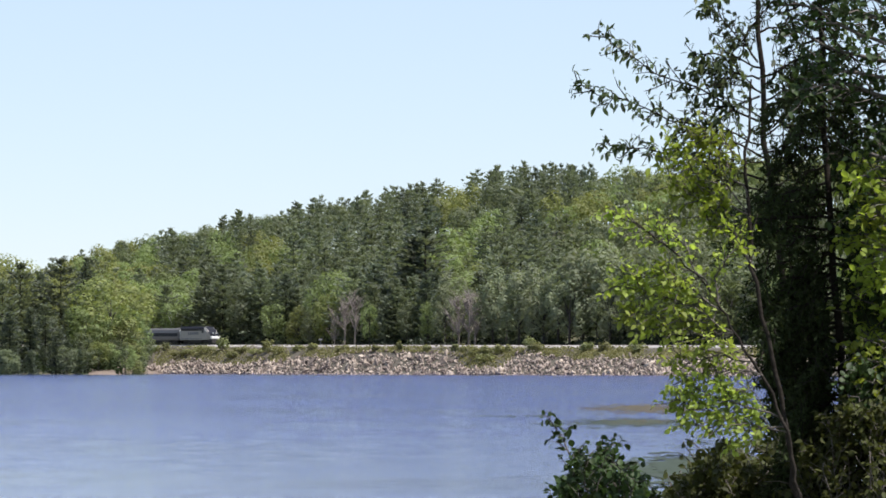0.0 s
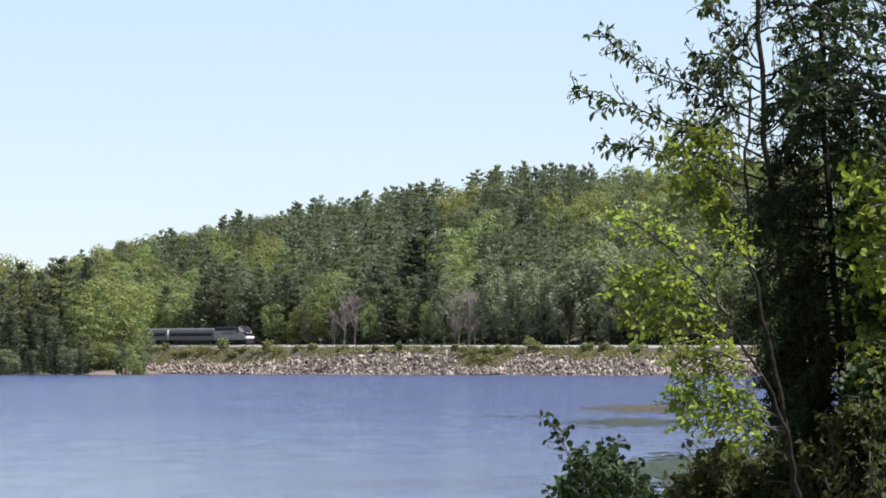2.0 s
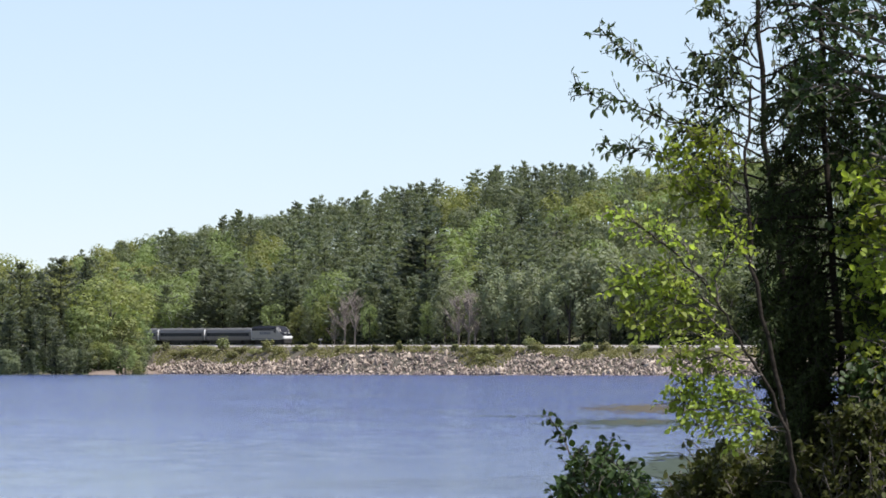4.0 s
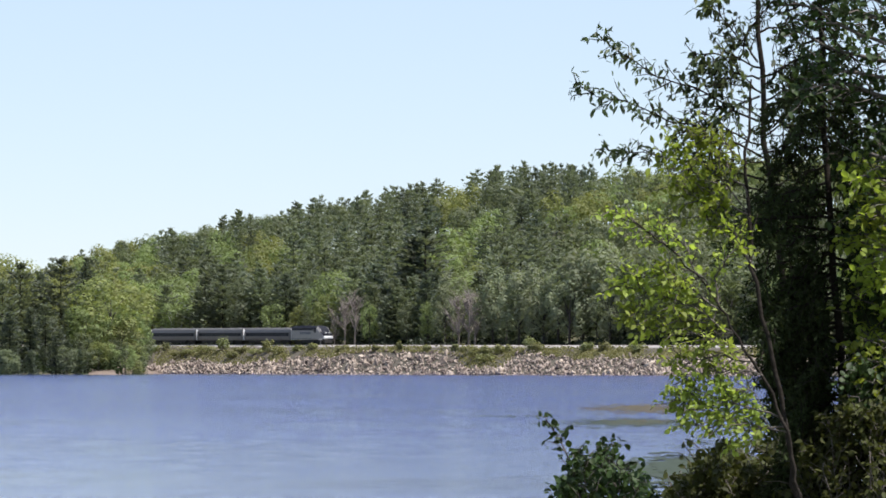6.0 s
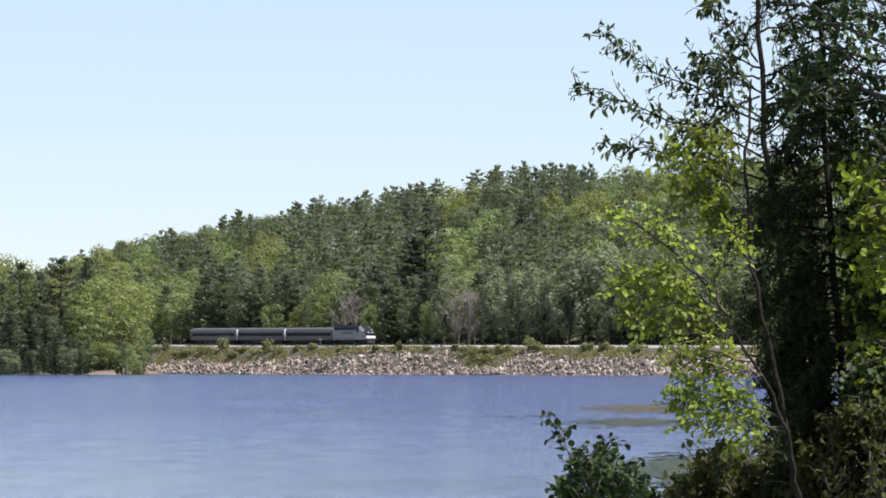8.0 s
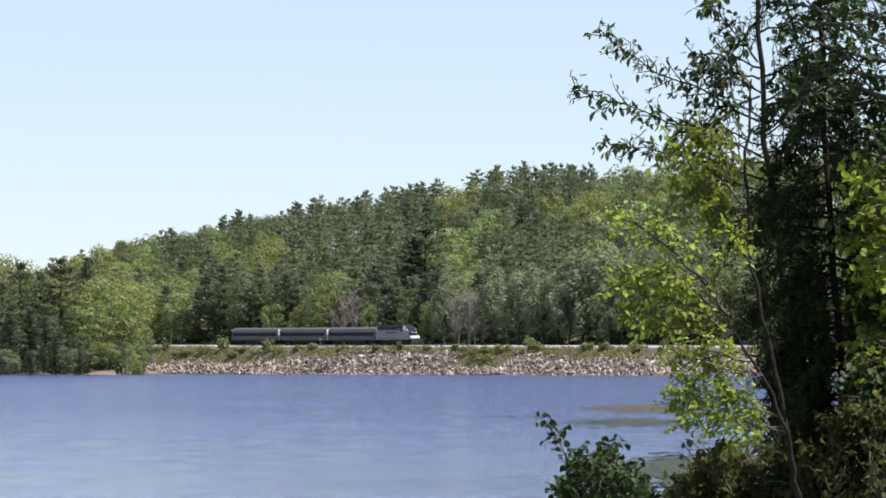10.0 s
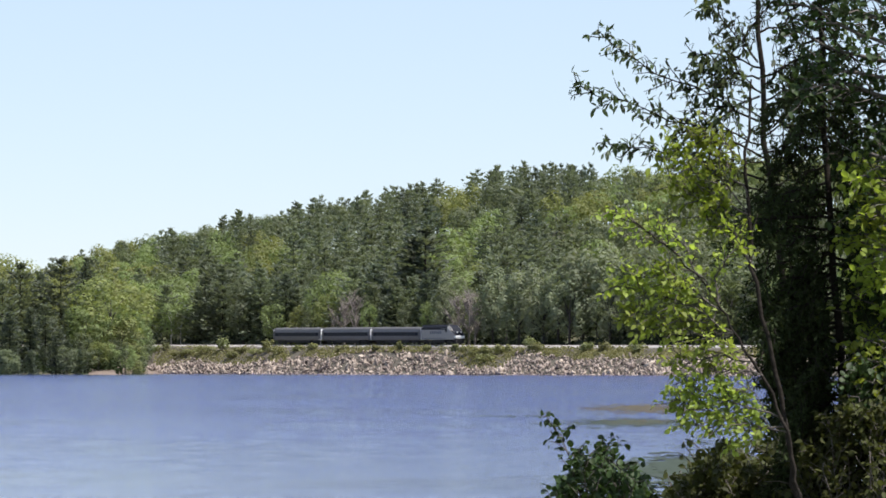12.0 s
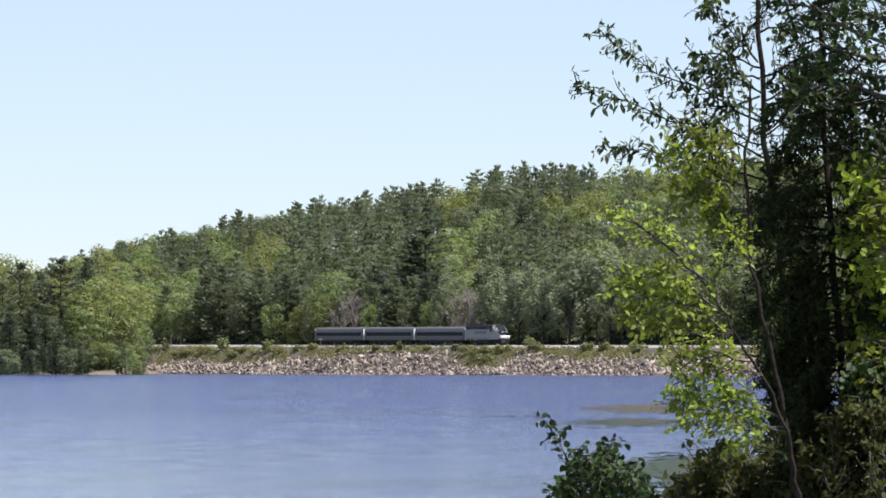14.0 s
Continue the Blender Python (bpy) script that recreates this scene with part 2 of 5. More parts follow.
def loft(sections, closed_ends=True):
    """A skin through rings of equal point count."""
    bm = bmesh.new()
    rings = [[bm.verts.new(p) for p in ring] for ring in sections]
    k = len(rings[0])
    for a, b in zip(rings, rings[1:]):
        for i in range(k):
            bm.faces.new((a[i], a[(i + 1) % k], b[(i + 1) % k], b[i]))
    if closed_ends:
        bm.faces.new(rings[0][::-1])
        bm.faces.new(rings[-1])
    bmesh.ops.recalc_face_normals(bm, faces=bm.faces)
    return bm


def tube(points, radii, seg=6):
    """Points and triangles of a tapering limb along a line of points."""
    pts = np.asarray(points, float)
    vs, fs = [], []
    for i, p in enumerate(pts):
        d = pts[min(i + 1, len(pts) - 1)] - pts[max(i - 1, 0)]
        d = d / (np.linalg.norm(d) + 1e-9)
        a = np.cross(d, (0.31, 0.95, 0.05)); a /= np.linalg.norm(a) + 1e-9
        b = np.cross(d, a)
        ang = np.arange(seg) * 2 * np.pi / seg
        vs.append(p + radii[i] * (np.cos(ang)[:, None] * a + np.sin(ang)[:, None] * b))
    for i in range(len(pts) - 1):
        for j in range(seg):
            q, r = i * seg + j, i * seg + (j + 1) % seg
            fs += [(q, r, r + seg), (q, r + seg, q + seg)]
    return np.concatenate(vs), np.array(fs)


def joined(pieces):
    """One array of points and triangles from several."""
    vs, fs, base = [], [], 0
    for v, f in pieces:
        vs.append(v); fs.append(np.asarray(f) + base); base += len(v)
    return np.concatenate(vs), np.concatenate(fs)


def clumps(centres, size, rng, facing=None, loose=0.35, narrow=0.7):
    """A folded four-cornered tuft at each centre; facing: the way each tuft looks, loosened by chance."""
    c = np.asarray(centres, float)
    n = len(c)
    nn = rng.normal(size=(n, 3))
    if facing is not None:
        nn = np.asarray(facing, float) + nn * loose
    nn /= np.linalg.norm(nn, axis=1)[:, None] + 1e-9
    a = rng.normal(size=(n, 3))
    a -= nn * (a * nn).sum(1)[:, None]
    a /= np.linalg.norm(a, axis=1)[:, None] + 1e-9
    b = np.cross(nn, a)
    s = (size * rng.uniform(0.6, 1.35, n))[:, None]
    v = np.stack([c + a * s, c + b * s * narrow - nn * s * 0.2, c - a * s, c - b * s * narrow - nn * s * 0.1], 1).reshape(-1, 3)
    i = np.arange(n)[:, None] * 4
    f = np.concatenate([i + [0, 1, 2], i + [0, 2, 3]], 1).reshape(-1, 3)
    return v, f


# ---------------------------------------------------------------- the lie of the land
PHI, BEND, NOSE_X, NOSE_Y = 0.43994, 0.000362, 15.68, 1086.2


def track(s, side=0.0):
    """Plan of the railway: s metres back along the line, side metres towards the lake. Returns x, y and the heading angle."""
    p = PHI + BEND * s
    x = NOSE_X + (math.cos(p) - math.cos(PHI)) / BEND
    y = NOSE_Y + (math.sin(p) - math.sin(PHI)) / BEND
    return x - side * math.cos(p), y - side * math.sin(p), p


def rail_z(s):
    return 6.45 + 0.0042 * s


def bed_y(a):
    a = min(max(a, -0.125), 0.12)
    return 1119.3 - 2289.8 * a + 1811.7 * a * a


def ramp(x, pts):
    """Straight lines between points."""
    if x <= pts[0][0]:
        return pts[0][1]
    for (x0, y0), (x1, y1) in zip(pts, pts[1:]):
        if x <= x1:
            return y0 + (y1 - y0) * (x - x0) / (x1 - x0)
    return pts[-1][1]


def ease(x):
    x = min(max(x, 0.0), 1.0)
    return x * x * (3 - 2 * x)


RIDGE = [(-0.13, 13.2), (-0.0875, 16.2), (-0.078, 19.7), (-0.073, 22.6), (-0.0661, 26.0), (-0.054, 27.8), (-0.0462, 29.4), (-0.0373, 32.6), (-0.0261, 35.2),
         (-0.0138, 36.6), (-0.0004, 39.1), (0.0051, 40.6), (0.0163, 41.8), (0.0308, 40.6), (0.0408, 41.3), (0.0554, 41.8), (0.0875, 39.8), (0.13, 39.8)]


def ground_z(x, y):
    """Height of the ground over the lake's level."""
    if y < 60:
        return 0.35 - 1.6 * ease((y - 36) / 12)
    a = x / y
    w = y - bed_y(a)
    point = 165 * ease((-0.0560 - a) / 0.010)
    toe = -36 - point
    s = (1119.3 - y) / 0.9
    zb = rail_z((bed_y(a) - 1086.2) / 0.895) - 0.65
    if w < toe - 60:
        return -3.0
    if w < toe:
        return -3.0 + 2.6 * (w - toe + 60) / 60
    if w < -9:
        if point > 5:
            return ramp(w, [(toe, -0.4), (toe + 14, 0.9), (toe + 40, 1.8), (-30, 2.6), (-9, zb)])
        return ramp(w, [(toe, -0.4), (-9, zb)])
    if w < 9:
        return zb
    ridge = ramp(a, RIDGE)
    back = ease((w - 30) / 300.0)
    z = zb - 0.5 + (ridge - zb) * (0.25 * min(max((w - 30) / 300.0, 0), 1) + 0.75 * back)
    if w > 360:
        z -= (w - 360) * 0.04
    return max(z + 1.2 * noise.noise((x * 0.02, y * 0.02, 0)), -2 if w > 900 else 1.0)


def build_ground():
    cols = [-5, -2, -0.8, -0.35, -0.2] + [-0.15 + 0.0025 * i for i in range(121)] + [0.2, 0.35, 0.8, 2, 5]
    rows_w = [-220, -180, -130, -100, -60, -40, -36, -30, -24, -18, -12, -9, -4, 0, 4, 9, 14, 20, 30, 45, 60, 80, 100, 130, 160, 190, 220, 250,
              280, 310, 340, 380, 450, 600, 900, 1500, 3000]
    rows_y = [-400, -80, -10, 10, 25, 36, 42, 48, 60, 100, 250, 500, 700]
    bm = bmesh.new()
    grid = []
    for y in rows_y:
        grid.append([bm.verts.new((a * max(y, 60), y, ground_z(a * max(y, 60), y))) for a in cols])
    for w in rows_w:
        line = []
        for a in cols:
            y = bed_y(a) + w
            line.append(bm.verts.new((a * y, y, ground_z(a * y, y))))
        grid.append(line)
    for r0, r1 in zip(grid, grid[1:]):
        for i in range(len(cols) - 1):
            f = bm.faces.new((r0[i], r0[i + 1], r1[i + 1], r1[i]))
            z = sum(v.co.z for v in f.verts) / 4
            far = r0[i].co.y > 800
            if far and z < 1.4 and -0.0700 < cols[i] < -0.057:
                f.material_index = 1
            elif far and -37 < r0[i].co.y - bed_y(cols[i]) < 12 and cols[i] > -0.068:
                f.material_index = 2
    ob = part("ground", bm, M_GROUND, None, smooth=True)
    ob.data.materials.append(M_SAND)
    ob.data.materials.append(M_BANK)
    tagged(ob, "soil and leaf litter of the banks and wooded hill", "ground", kind="structure")
    bm = bmesh.new()
    grid = [[bm.verts.new((-3500 + 7000 * i / 8, -300 + 3800 * j / 8, 0)) for i in range(9)] for j in range(9)]
    for j in range(8):
        for i in range(8):
            bm.faces.new((grid[j][i], grid[j][i + 1], grid[j + 1][i + 1], grid[j + 1][i]))
    tagged(part("water", bm, M_WATER), "blue lake water ruffled by a light wind", "water", kind="structure")


def build_railway():
    line = thing("railway_track", (0, 0, 0), "single railway track on pale crushed stone ballast", "railway track", kind="structure")
    prof = [(3.7, -1.05), (2.6, -0.32), (1.9, -0.16), (-1.9, -0.16), (-2.6, -0.32), (-4.4, -1.3)]
    secs = []
    for i in range(-80, 211):
        s = i * 2.0
        ring = []
        for j, (o, dz) in enumerate(prof):
            wob = 0.22 * noise.noise((s * 0.23, j * 3.1, 0))
            x, y, p = track(s, o + wob)
            ring.append((x, y, rail_z(s) + dz + (0.12 * noise.noise((s * 0.31, j * 2.3, 5)) if j in (0, 1) else 0)))
        secs.append(ring)
    part("ballast", loft(secs), M_BALLAST, line, "pale grey crushed stone", smooth=False)
    for side in (-0.7175, 0.7175):
        secs = []
        for i in range(-40, 106):
            s = i * 4.0
            ring = []
            for o, dz in ((-0.07, -0.16), (-0.015, -0.13), (-0.035, -0.035), (-0.03, 0.0), (0.03, 0.0), (0.035, -0.035), (0.015, -0.13), (0.07, -0.16)):
                x, y, p = track(s, side + o)
                ring.append((x, y, rail_z(s) + dz))
            secs.append(ring)
        part("rail", loft(secs), M_STEEL, line, "worn steel rail")
    bm = bmesh.new()
    box(bm, -1.3, 1.3, -0.11, 0.11, -0.18, 0.0, 0.015)
    me = bpy.data.meshes.new("sleeper")
    bm.to_mesh(me); bm.free()
    me.materials.append(M_TIE)
    for i in range(290):
        s = -70 + i * 1.0
        x, y, p = track(s)
        ob = new("sleeper", me)
        ob.parent = line
        ob.matrix_basis = pose(x, y, rail_z(s) - 0.14, 0, 0, math.degrees(p))


# ---------------------------------------------------------------- riprap and bank plants
def rock_mesh(rng, k):
    """A broken block with flat faces."""
    bm = bmesh.new()
    for _ in range(9):
        v = rng.normal(size=3); v /= np.linalg.norm(v)
        bm.verts.new(Vector(v * rng.uniform(0.42, 0.58)))
    bmesh.ops.convex_hull(bm, input=bm.verts)
    loose = [v for v in bm.verts if not v.link_faces]
    bmesh.ops.delete(bm, geom=loose, context="VERTS")
    me = bpy.data.meshes.new("rock")
    bm.to_mesh(me); bm.free()
    me.materials.append(M_ROCK)
    return me


# how high the stones reach over the water along the line
STONES = [(-160, 3.2), (-60, 3.4), (-30, 3.2), (-12, 4.2), (-4, 4.4), (-1, 4.6), (6, 1.2), (24, 1.2), (30, 4.4), (45, 5.0), (62, 4.9), (72, 5.1),
          (88, 4.6), (96, 3.4), (108, 4.2), (120, 2.6), (130, 3.2), (140, 1.8), (152, 2.0), (168, 3.4), (178, 2.2), (190, 1.2), (205, 1.6), (214, 2.6), (225, 0.6)]


def bank_point(s, h):
    """A place on the lake-side slope of the bank, h metres over the water."""
    top = rail_z(s) - 0.65
    q = (top - h) / (top + 0.4)
    side = 3.4 + q * 11.8
    x, y, p = track(s - 2.0 * side, side)
    return x, y, ground_z(x, y)


def build_rocks():
    rng = np.random.default_rng(4)
    bank = thing("riprap_bank", (0, 0, 0), "bank of broken pinkish grey granite blocks at the waterline", "rock bank", kind="structure")
    shapes = [rock_mesh(rng, i) for i in range(9)]
    spots = []
    for i in range(5400):
        s = rng.uniform(-140, 248)
        top = ramp(s, STONES) + 0.5 * noise.noise((s * 0.2, 1.0, 0))
        h = rng.uniform(-0.25, 1.0) ** 1.0 * top
        size = rng.uniform(0.36, 0.92) * (1.15 if h < top * 0.7 else 0.85)
        if rng.uniform() < 0.08:
            size *= 1.6
        spots.append((s, h, size))
    single = sorted((q for q in spots if 20 < q[0] < 110), key=lambda q: -q[2])[:300]
    taken = set(single)
    pieces = []
    for s, h, size in spots:
        x, y, z = bank_point(s, h)
        turn = Euler(rng.uniform(0, 6.28, 3)).to_matrix().to_4x4()
        m = Matrix.Translation((x, y, z + size * 0.26)) @ turn @ Matrix.Diagonal((size * rng.uniform(0.9, 1.9), size * rng.uniform(0.6, 1.1), size * rng.uniform(0.5, 0.95), 1))
        me = shapes[rng.integers(9)]
        if (s, h, size) in taken:
            ob = new("rock", me)
            ob.parent = bank
            ob.matrix_basis = m
        else:
            v = np.array([m @ q.co for q in me.vertices])
            f = np.array([q.vertices[:] for q in me.polygons if len(q.vertices) == 3])
            pieces.append((v, f))
    v, f = joined(pieces)
    ob = mesh_part("loose_rocks", tri_mesh("loose_rocks", v, f), M_ROCKS, bank, "broken granite rubble")
    tagged(ob, kind="stuff")


def build_bank_grass():
    """Tufts of grass and low growth on the upper bank."""
    rng = np.random.default_rng(7)
    c, pieces = [], []
    for i in range(32000):
        s = rng.uniform(-140, 232)
        top = rail_z(s) - 1.05
        low = min(ramp(s, STONES), top) - 0.4
        h = rng.uniform(low, top + 0.25)
        dens = 0.5 + 0.9 * noise.noise((s * 0.11, h * 0.35, 3.0))
        if h > top - 0.7:
            dens -= 0.25
        if rng.uniform() > dens:
            continue
        x, y, z = bank_point(s, h)
        c.append((x, y, z + rng.uniform(0.05, 0.35)))
    v, f = clumps(c, 0.30, rng, narrow=0.5)
    ob = mesh_part("bank_grass", tri_mesh("bank_grass", v, f), M_GRASS)
    tagged(ob, "olive green grass and weeds on the upper bank", "grass", kind="stuff")


def bush_mesh(rng, n, wide, tall, size):
    c, way = [], []
    lobes = [(rng.uniform(-0.6, 0.6) * wide, rng.uniform(-0.6, 0.6) * wide, rng.uniform(0.3, 0.75) * tall, rng.uniform(0.25, 0.42)) for _ in range(9)]
    for i in range(n):
        lx, ly, lz, lr = lobes[rng.integers(9)]
        d = rng.normal(size=3); d /= np.linalg.norm(d)
        r = lr * rng.uniform(0.5, 1.1)
        c.append((lx + d[0] * r * wide, ly + d[1] * r * wide, max(lz + d[2] * r * tall, 0.05)))
        way.append((d[0], d[1], d[2] + 0.4))
    return clumps(c, size, rng, way)


def build_bushes():
    rng = np.random.default_rng(12)
    # along the line, height over the water, width, height, leaf
    rows = [(152, 5.2, 1.6, 3.2, 0), (128, 4.6, 1.5, 3.0, 1), (122, 4.3, 2.2, 1.8, 1), (134, 4.2, 2.4, 1.7, 1),
             (162, 4.6, 2.8, 1.7, 1), (170, 4.4, 2.4, 1.5, 1), (58, 5.1, 1.0, 2.0, 0), (70, 5.0, 0.9, 1.4, 1),
             (30, 4.8, 0.9, 1.6, 0), (44, 4.9, 0.8, 1.4, 1), (23, 4.2, 2.6, 1.9, 1), (17, 3.4, 2.8, 2.2, 1),
             (11, 4.0, 2.4, 2.2, 1), (14, 2.5, 2.2, 1.7, 1), (6, 4.6, 1.6, 1.6, 1), (-7, 5.0, 1.5, 2.6, 0),
             (-11, 4.7, 1.6, 1.9, 1)]
    rows += [(-34, 4.7, 1.4, 1.8, 0), (-42, 4.8, 1.6, 1.7, 1), (-58, 4.5, 2.0, 1.8, 0), (190, 4.4, 2.4, 1.8, 1),
             (200, 4.0, 2.6, 1.9, 1), (184, 5.4, 1.1, 1.8, 0), (210, 4.8, 1.7, 2.4, 0), (216, 4.2, 2.4, 2.4, 1),
             (221, 2.8, 2.6, 2.4, 0), (224, 4.8, 2.2, 2.6, 0), (176, 3.6, 2.2, 1.6, 1), (146, 3.6, 2.0, 1.5, 1),
             (112, 5.0, 1.6, 1.4, 1), (104, 5.2, 1.3, 1.6, 1), (142, 4.6, 2.0, 1.5, 1), (88, 5.2, 1.2, 1.2, 1)]
    for s, h, wide, tall, leaf in rows:
        wide, tall = wide * 1.3, tall * 1.1
        x, y, z = bank_point(s, h)
        b = thing("shrub", (x, y, z - 0.05), "low green shrub on the stony railway bank" if leaf == 0 else "spreading olive green shrub on the stony railway bank",
                  "shrub", "shrubs on the bank")
        v, f = bush_mesh(rng, int(220 + 110 * wide), wide, tall, 0.22)
        mesh_part("foliage", tri_mesh("foliage", v, f), M_BANK_SHRUB if leaf == 0 else M_OLIVE, b)
        stems = [tube([(0, 0, -0.1), (rng.uniform(-0.2, 0.2) * wide, rng.uniform(-0.2, 0.2) * wide, tall * 0.5), (rng.uniform(-0.5, 0.5) * wide, rng.uniform(-0.5, 0.5) * wide, tall * 0.8)],
                      [0.05, 0.035, 0.015], 5) for _ in range(4)]
        v, f = joined(stems)
        mesh_part("stem_cluster", tri_mesh("stem_cluster", v, f), M_BARK, b, "thin grey stems")


# ---------------------------------------------------------------- far trees
def broadleaf(rng, n, size, wide=0.42, low=0.22, lobes=24, stretch=0.85, round_=(0.085, 0.155), loose=0.26):
    """Crown and wood of a broad-leaved tree one metre tall: a heap of leafy lobes, each clothed in small tufts."""
    L = []
    for i in range(lobes):
        h = low + (0.90 - low) * (i + rng.uniform(0, 1)) / lobes
        q = (h - low) / (1 - low)
        r = wide * math.sin(math.pi * min(max(0.16 + 0.78 * q, 0), 1)) * rng.uniform(0.35, 1.0) ** 0.6
        az = rng.uniform(0, 6.28)
        L.append((math.cos(az) * r * 0.72, math.sin(az) * r * 0.72, h, rng.uniform(*round_)))
    L = np.array(L)
    c, way = [], []
    while len(c) < n:
        k = int(rng.integers(lobes))
        d = rng.normal(size=3); d /= np.linalg.norm(d)
        if d[2] < -0.35 and rng.uniform() < 0.55:
            continue
        p = L[k, :3] + d * np.array((1, 1, stretch)) * L[k, 3] * (1 + 0.10 * rng.normal() - 0.18 * rng.uniform() ** 3)
        gap = np.linalg.norm((p - L[:, :3]) / np.array((1, 1, stretch)), axis=1) / L[:, 3]
        gap[k] = 9
        if gap.min() < 0.80 and rng.uniform() < 0.92:
            continue
        c.append(p)
        way.append((d[0], d[1], d[2] / stretch + 0.25))
    crown = clumps(c, size, rng, way, loose, 0.75)
    wood = [tube([(0, 0, -0.04), (0.01, 0.0, 0.3), (0.0, 0.01, 0.75)], [0.016, 0.011, 0.004], 6)]
    for x, y, z, r in L[::2]:
        wood.append(tube([(0, 0, z * 0.62), (x * 0.5, y * 0.5, z * 0.85), (x, y, z)], [0.006, 0.004, 0.002], 4))
    return crown, joined(wood)


def sprays(at, out, size, rng, narrow=0.46):
    """Long needle tufts that point along out, flat side up."""
    c, a = np.asarray(at, float), np.asarray(out, float)
    n = len(c)
    a = a / (np.linalg.norm(a, axis=1)[:, None] + 1e-9)
    up = np.array((0.0, 0.0, 1.0)) + rng.normal(size=(n, 3)) * 0.55
    b = np.cross(up, a); b /= np.linalg.norm(b, axis=1)[:, None] + 1e-9
    s = (np.asarray(size) * rng.uniform(0.65, 1.35, n))[:, None]
    lift = np.array((0, 0, 0.16))
    v = np.stack([c + a * s + lift * s, c + b * s * narrow, c - a * s * 0.8, c - b * s * narrow], 1).reshape(-1, 3)
    i = np.arange(n)[:, None] * 4
    return v, np.concatenate([i + [0, 1, 2], i + [0, 2, 3]], 1).reshape(-1, 3)


def conifer(rng, n, size, wide=0.20, low=0.12, whorls=13, ragged=0.35):
    """Crown and wood of a white pine one metre tall: uneven tiers of plumed boughs with dark gaps between them."""
    c, way, sizes, wood = [], [], [], [tube([(0, 0, -0.04), (0, 0, 0.5), (0, 0, 0.985)], [0.017, 0.010, 0.002], 6)]
    boughs = 6
    per = max(n // (whorls * boughs), 2)
    for i in range(whorls):
        h0 = low + (0.95 - low) * ((i + rng.uniform(-0.3, 0.3)) / (whorls - 1))
        q = min(max((h0 - low) / (1 - low), 0), 1)
        reach = (wide * (1 - q) ** 0.66 * (0.62 + 0.38 * min(1, q * 4 + 0.2)) + 0.014) * rng.uniform(0.80, 1.15)
        turn = rng.uniform(0, 6.28)
        for j in range(boughs):
            az = turn + j * 6.283 / boughs + rng.normal() * 0.25
            h = h0 + rng.normal() * 0.010
            r = reach * rng.uniform(1 - ragged, 1 + ragged)
            rise = r * (rng.uniform(0.0, 0.20) + 0.25 * q ** 2)
            flat = np.array((math.cos(az), math.sin(az), 0.0))
            if j < 3:
                wood.append(tube([(0, 0, h), flat * r + (0, 0, h + rise)], [0.004, 0.001], 3))
            for k in range(per):
                t = rng.uniform(0.10, 1.0) ** 0.75 if k % 4 else rng.uniform(0.02, 0.45)
                off = rng.normal() * 0.26 * r * (1.15 - t)
                side = np.array((-flat[1], flat[0], 0.0))
                c.append(flat * r * t + side * off + (0, 0, h + rise * t * t + rng.normal() * 0.011))
                way.append(flat + side * off / (r + 1e-6) * 1.6 + side * rng.normal() * 0.5 + (0, 0, 0.12 + 0.3 * q + rng.normal() * 0.2))
                sizes.append(size * (1.15 - 0.45 * q ** 3))
    for i in range(12):
        c.append(np.array((rng.normal() * 0.004, rng.normal() * 0.004, 0.92 + 0.007 * i)))
        way.append(np.array((rng.normal() * 0.5, rng.normal() * 0.5, 0.9)))
        sizes.append(size * 0.5)
    return sprays(c, way, np.array(sizes), rng), joined(wood)


def bare_tree(rng):
    """Wood of a leafless tree one metre tall."""
    wood = [tube([(0, 0, -0.04), (0.02, 0.01, 0.4), (0.0, 0.03, 0.95)], [0.018, 0.013, 0.004], 5)]
    for i in range(26):
        h = rng.uniform(0.2, 0.85)
        az, r = rng.uniform(0, 6.28), rng.uniform(0.1, 0.28) * (1.1 - h * 0.6)
        e = np.array((math.cos(az) * r, math.sin(az) * r, h + r * rng.uniform(0.8, 1.6)))
        wood.append(tube([(0.01, 0.01, h), (e[0] * 0.5, e[1] * 0.5, h + (e[2] - h) * 0.45), e], [0.009, 0.006, 0.003], 4))
        for k in range(6):
            t = rng.uniform(0.4, 1.0)
            b = np.array((0.01, 0.01, h)) * (1 - t) + e * t
            wood.append(tube([b, b + np.array((rng.normal() * 0.05, rng.normal() * 0.05, rng.uniform(0.02, 0.09)))], [0.0045, 0.002], 3))
    return joined(wood)


KINDS = {}


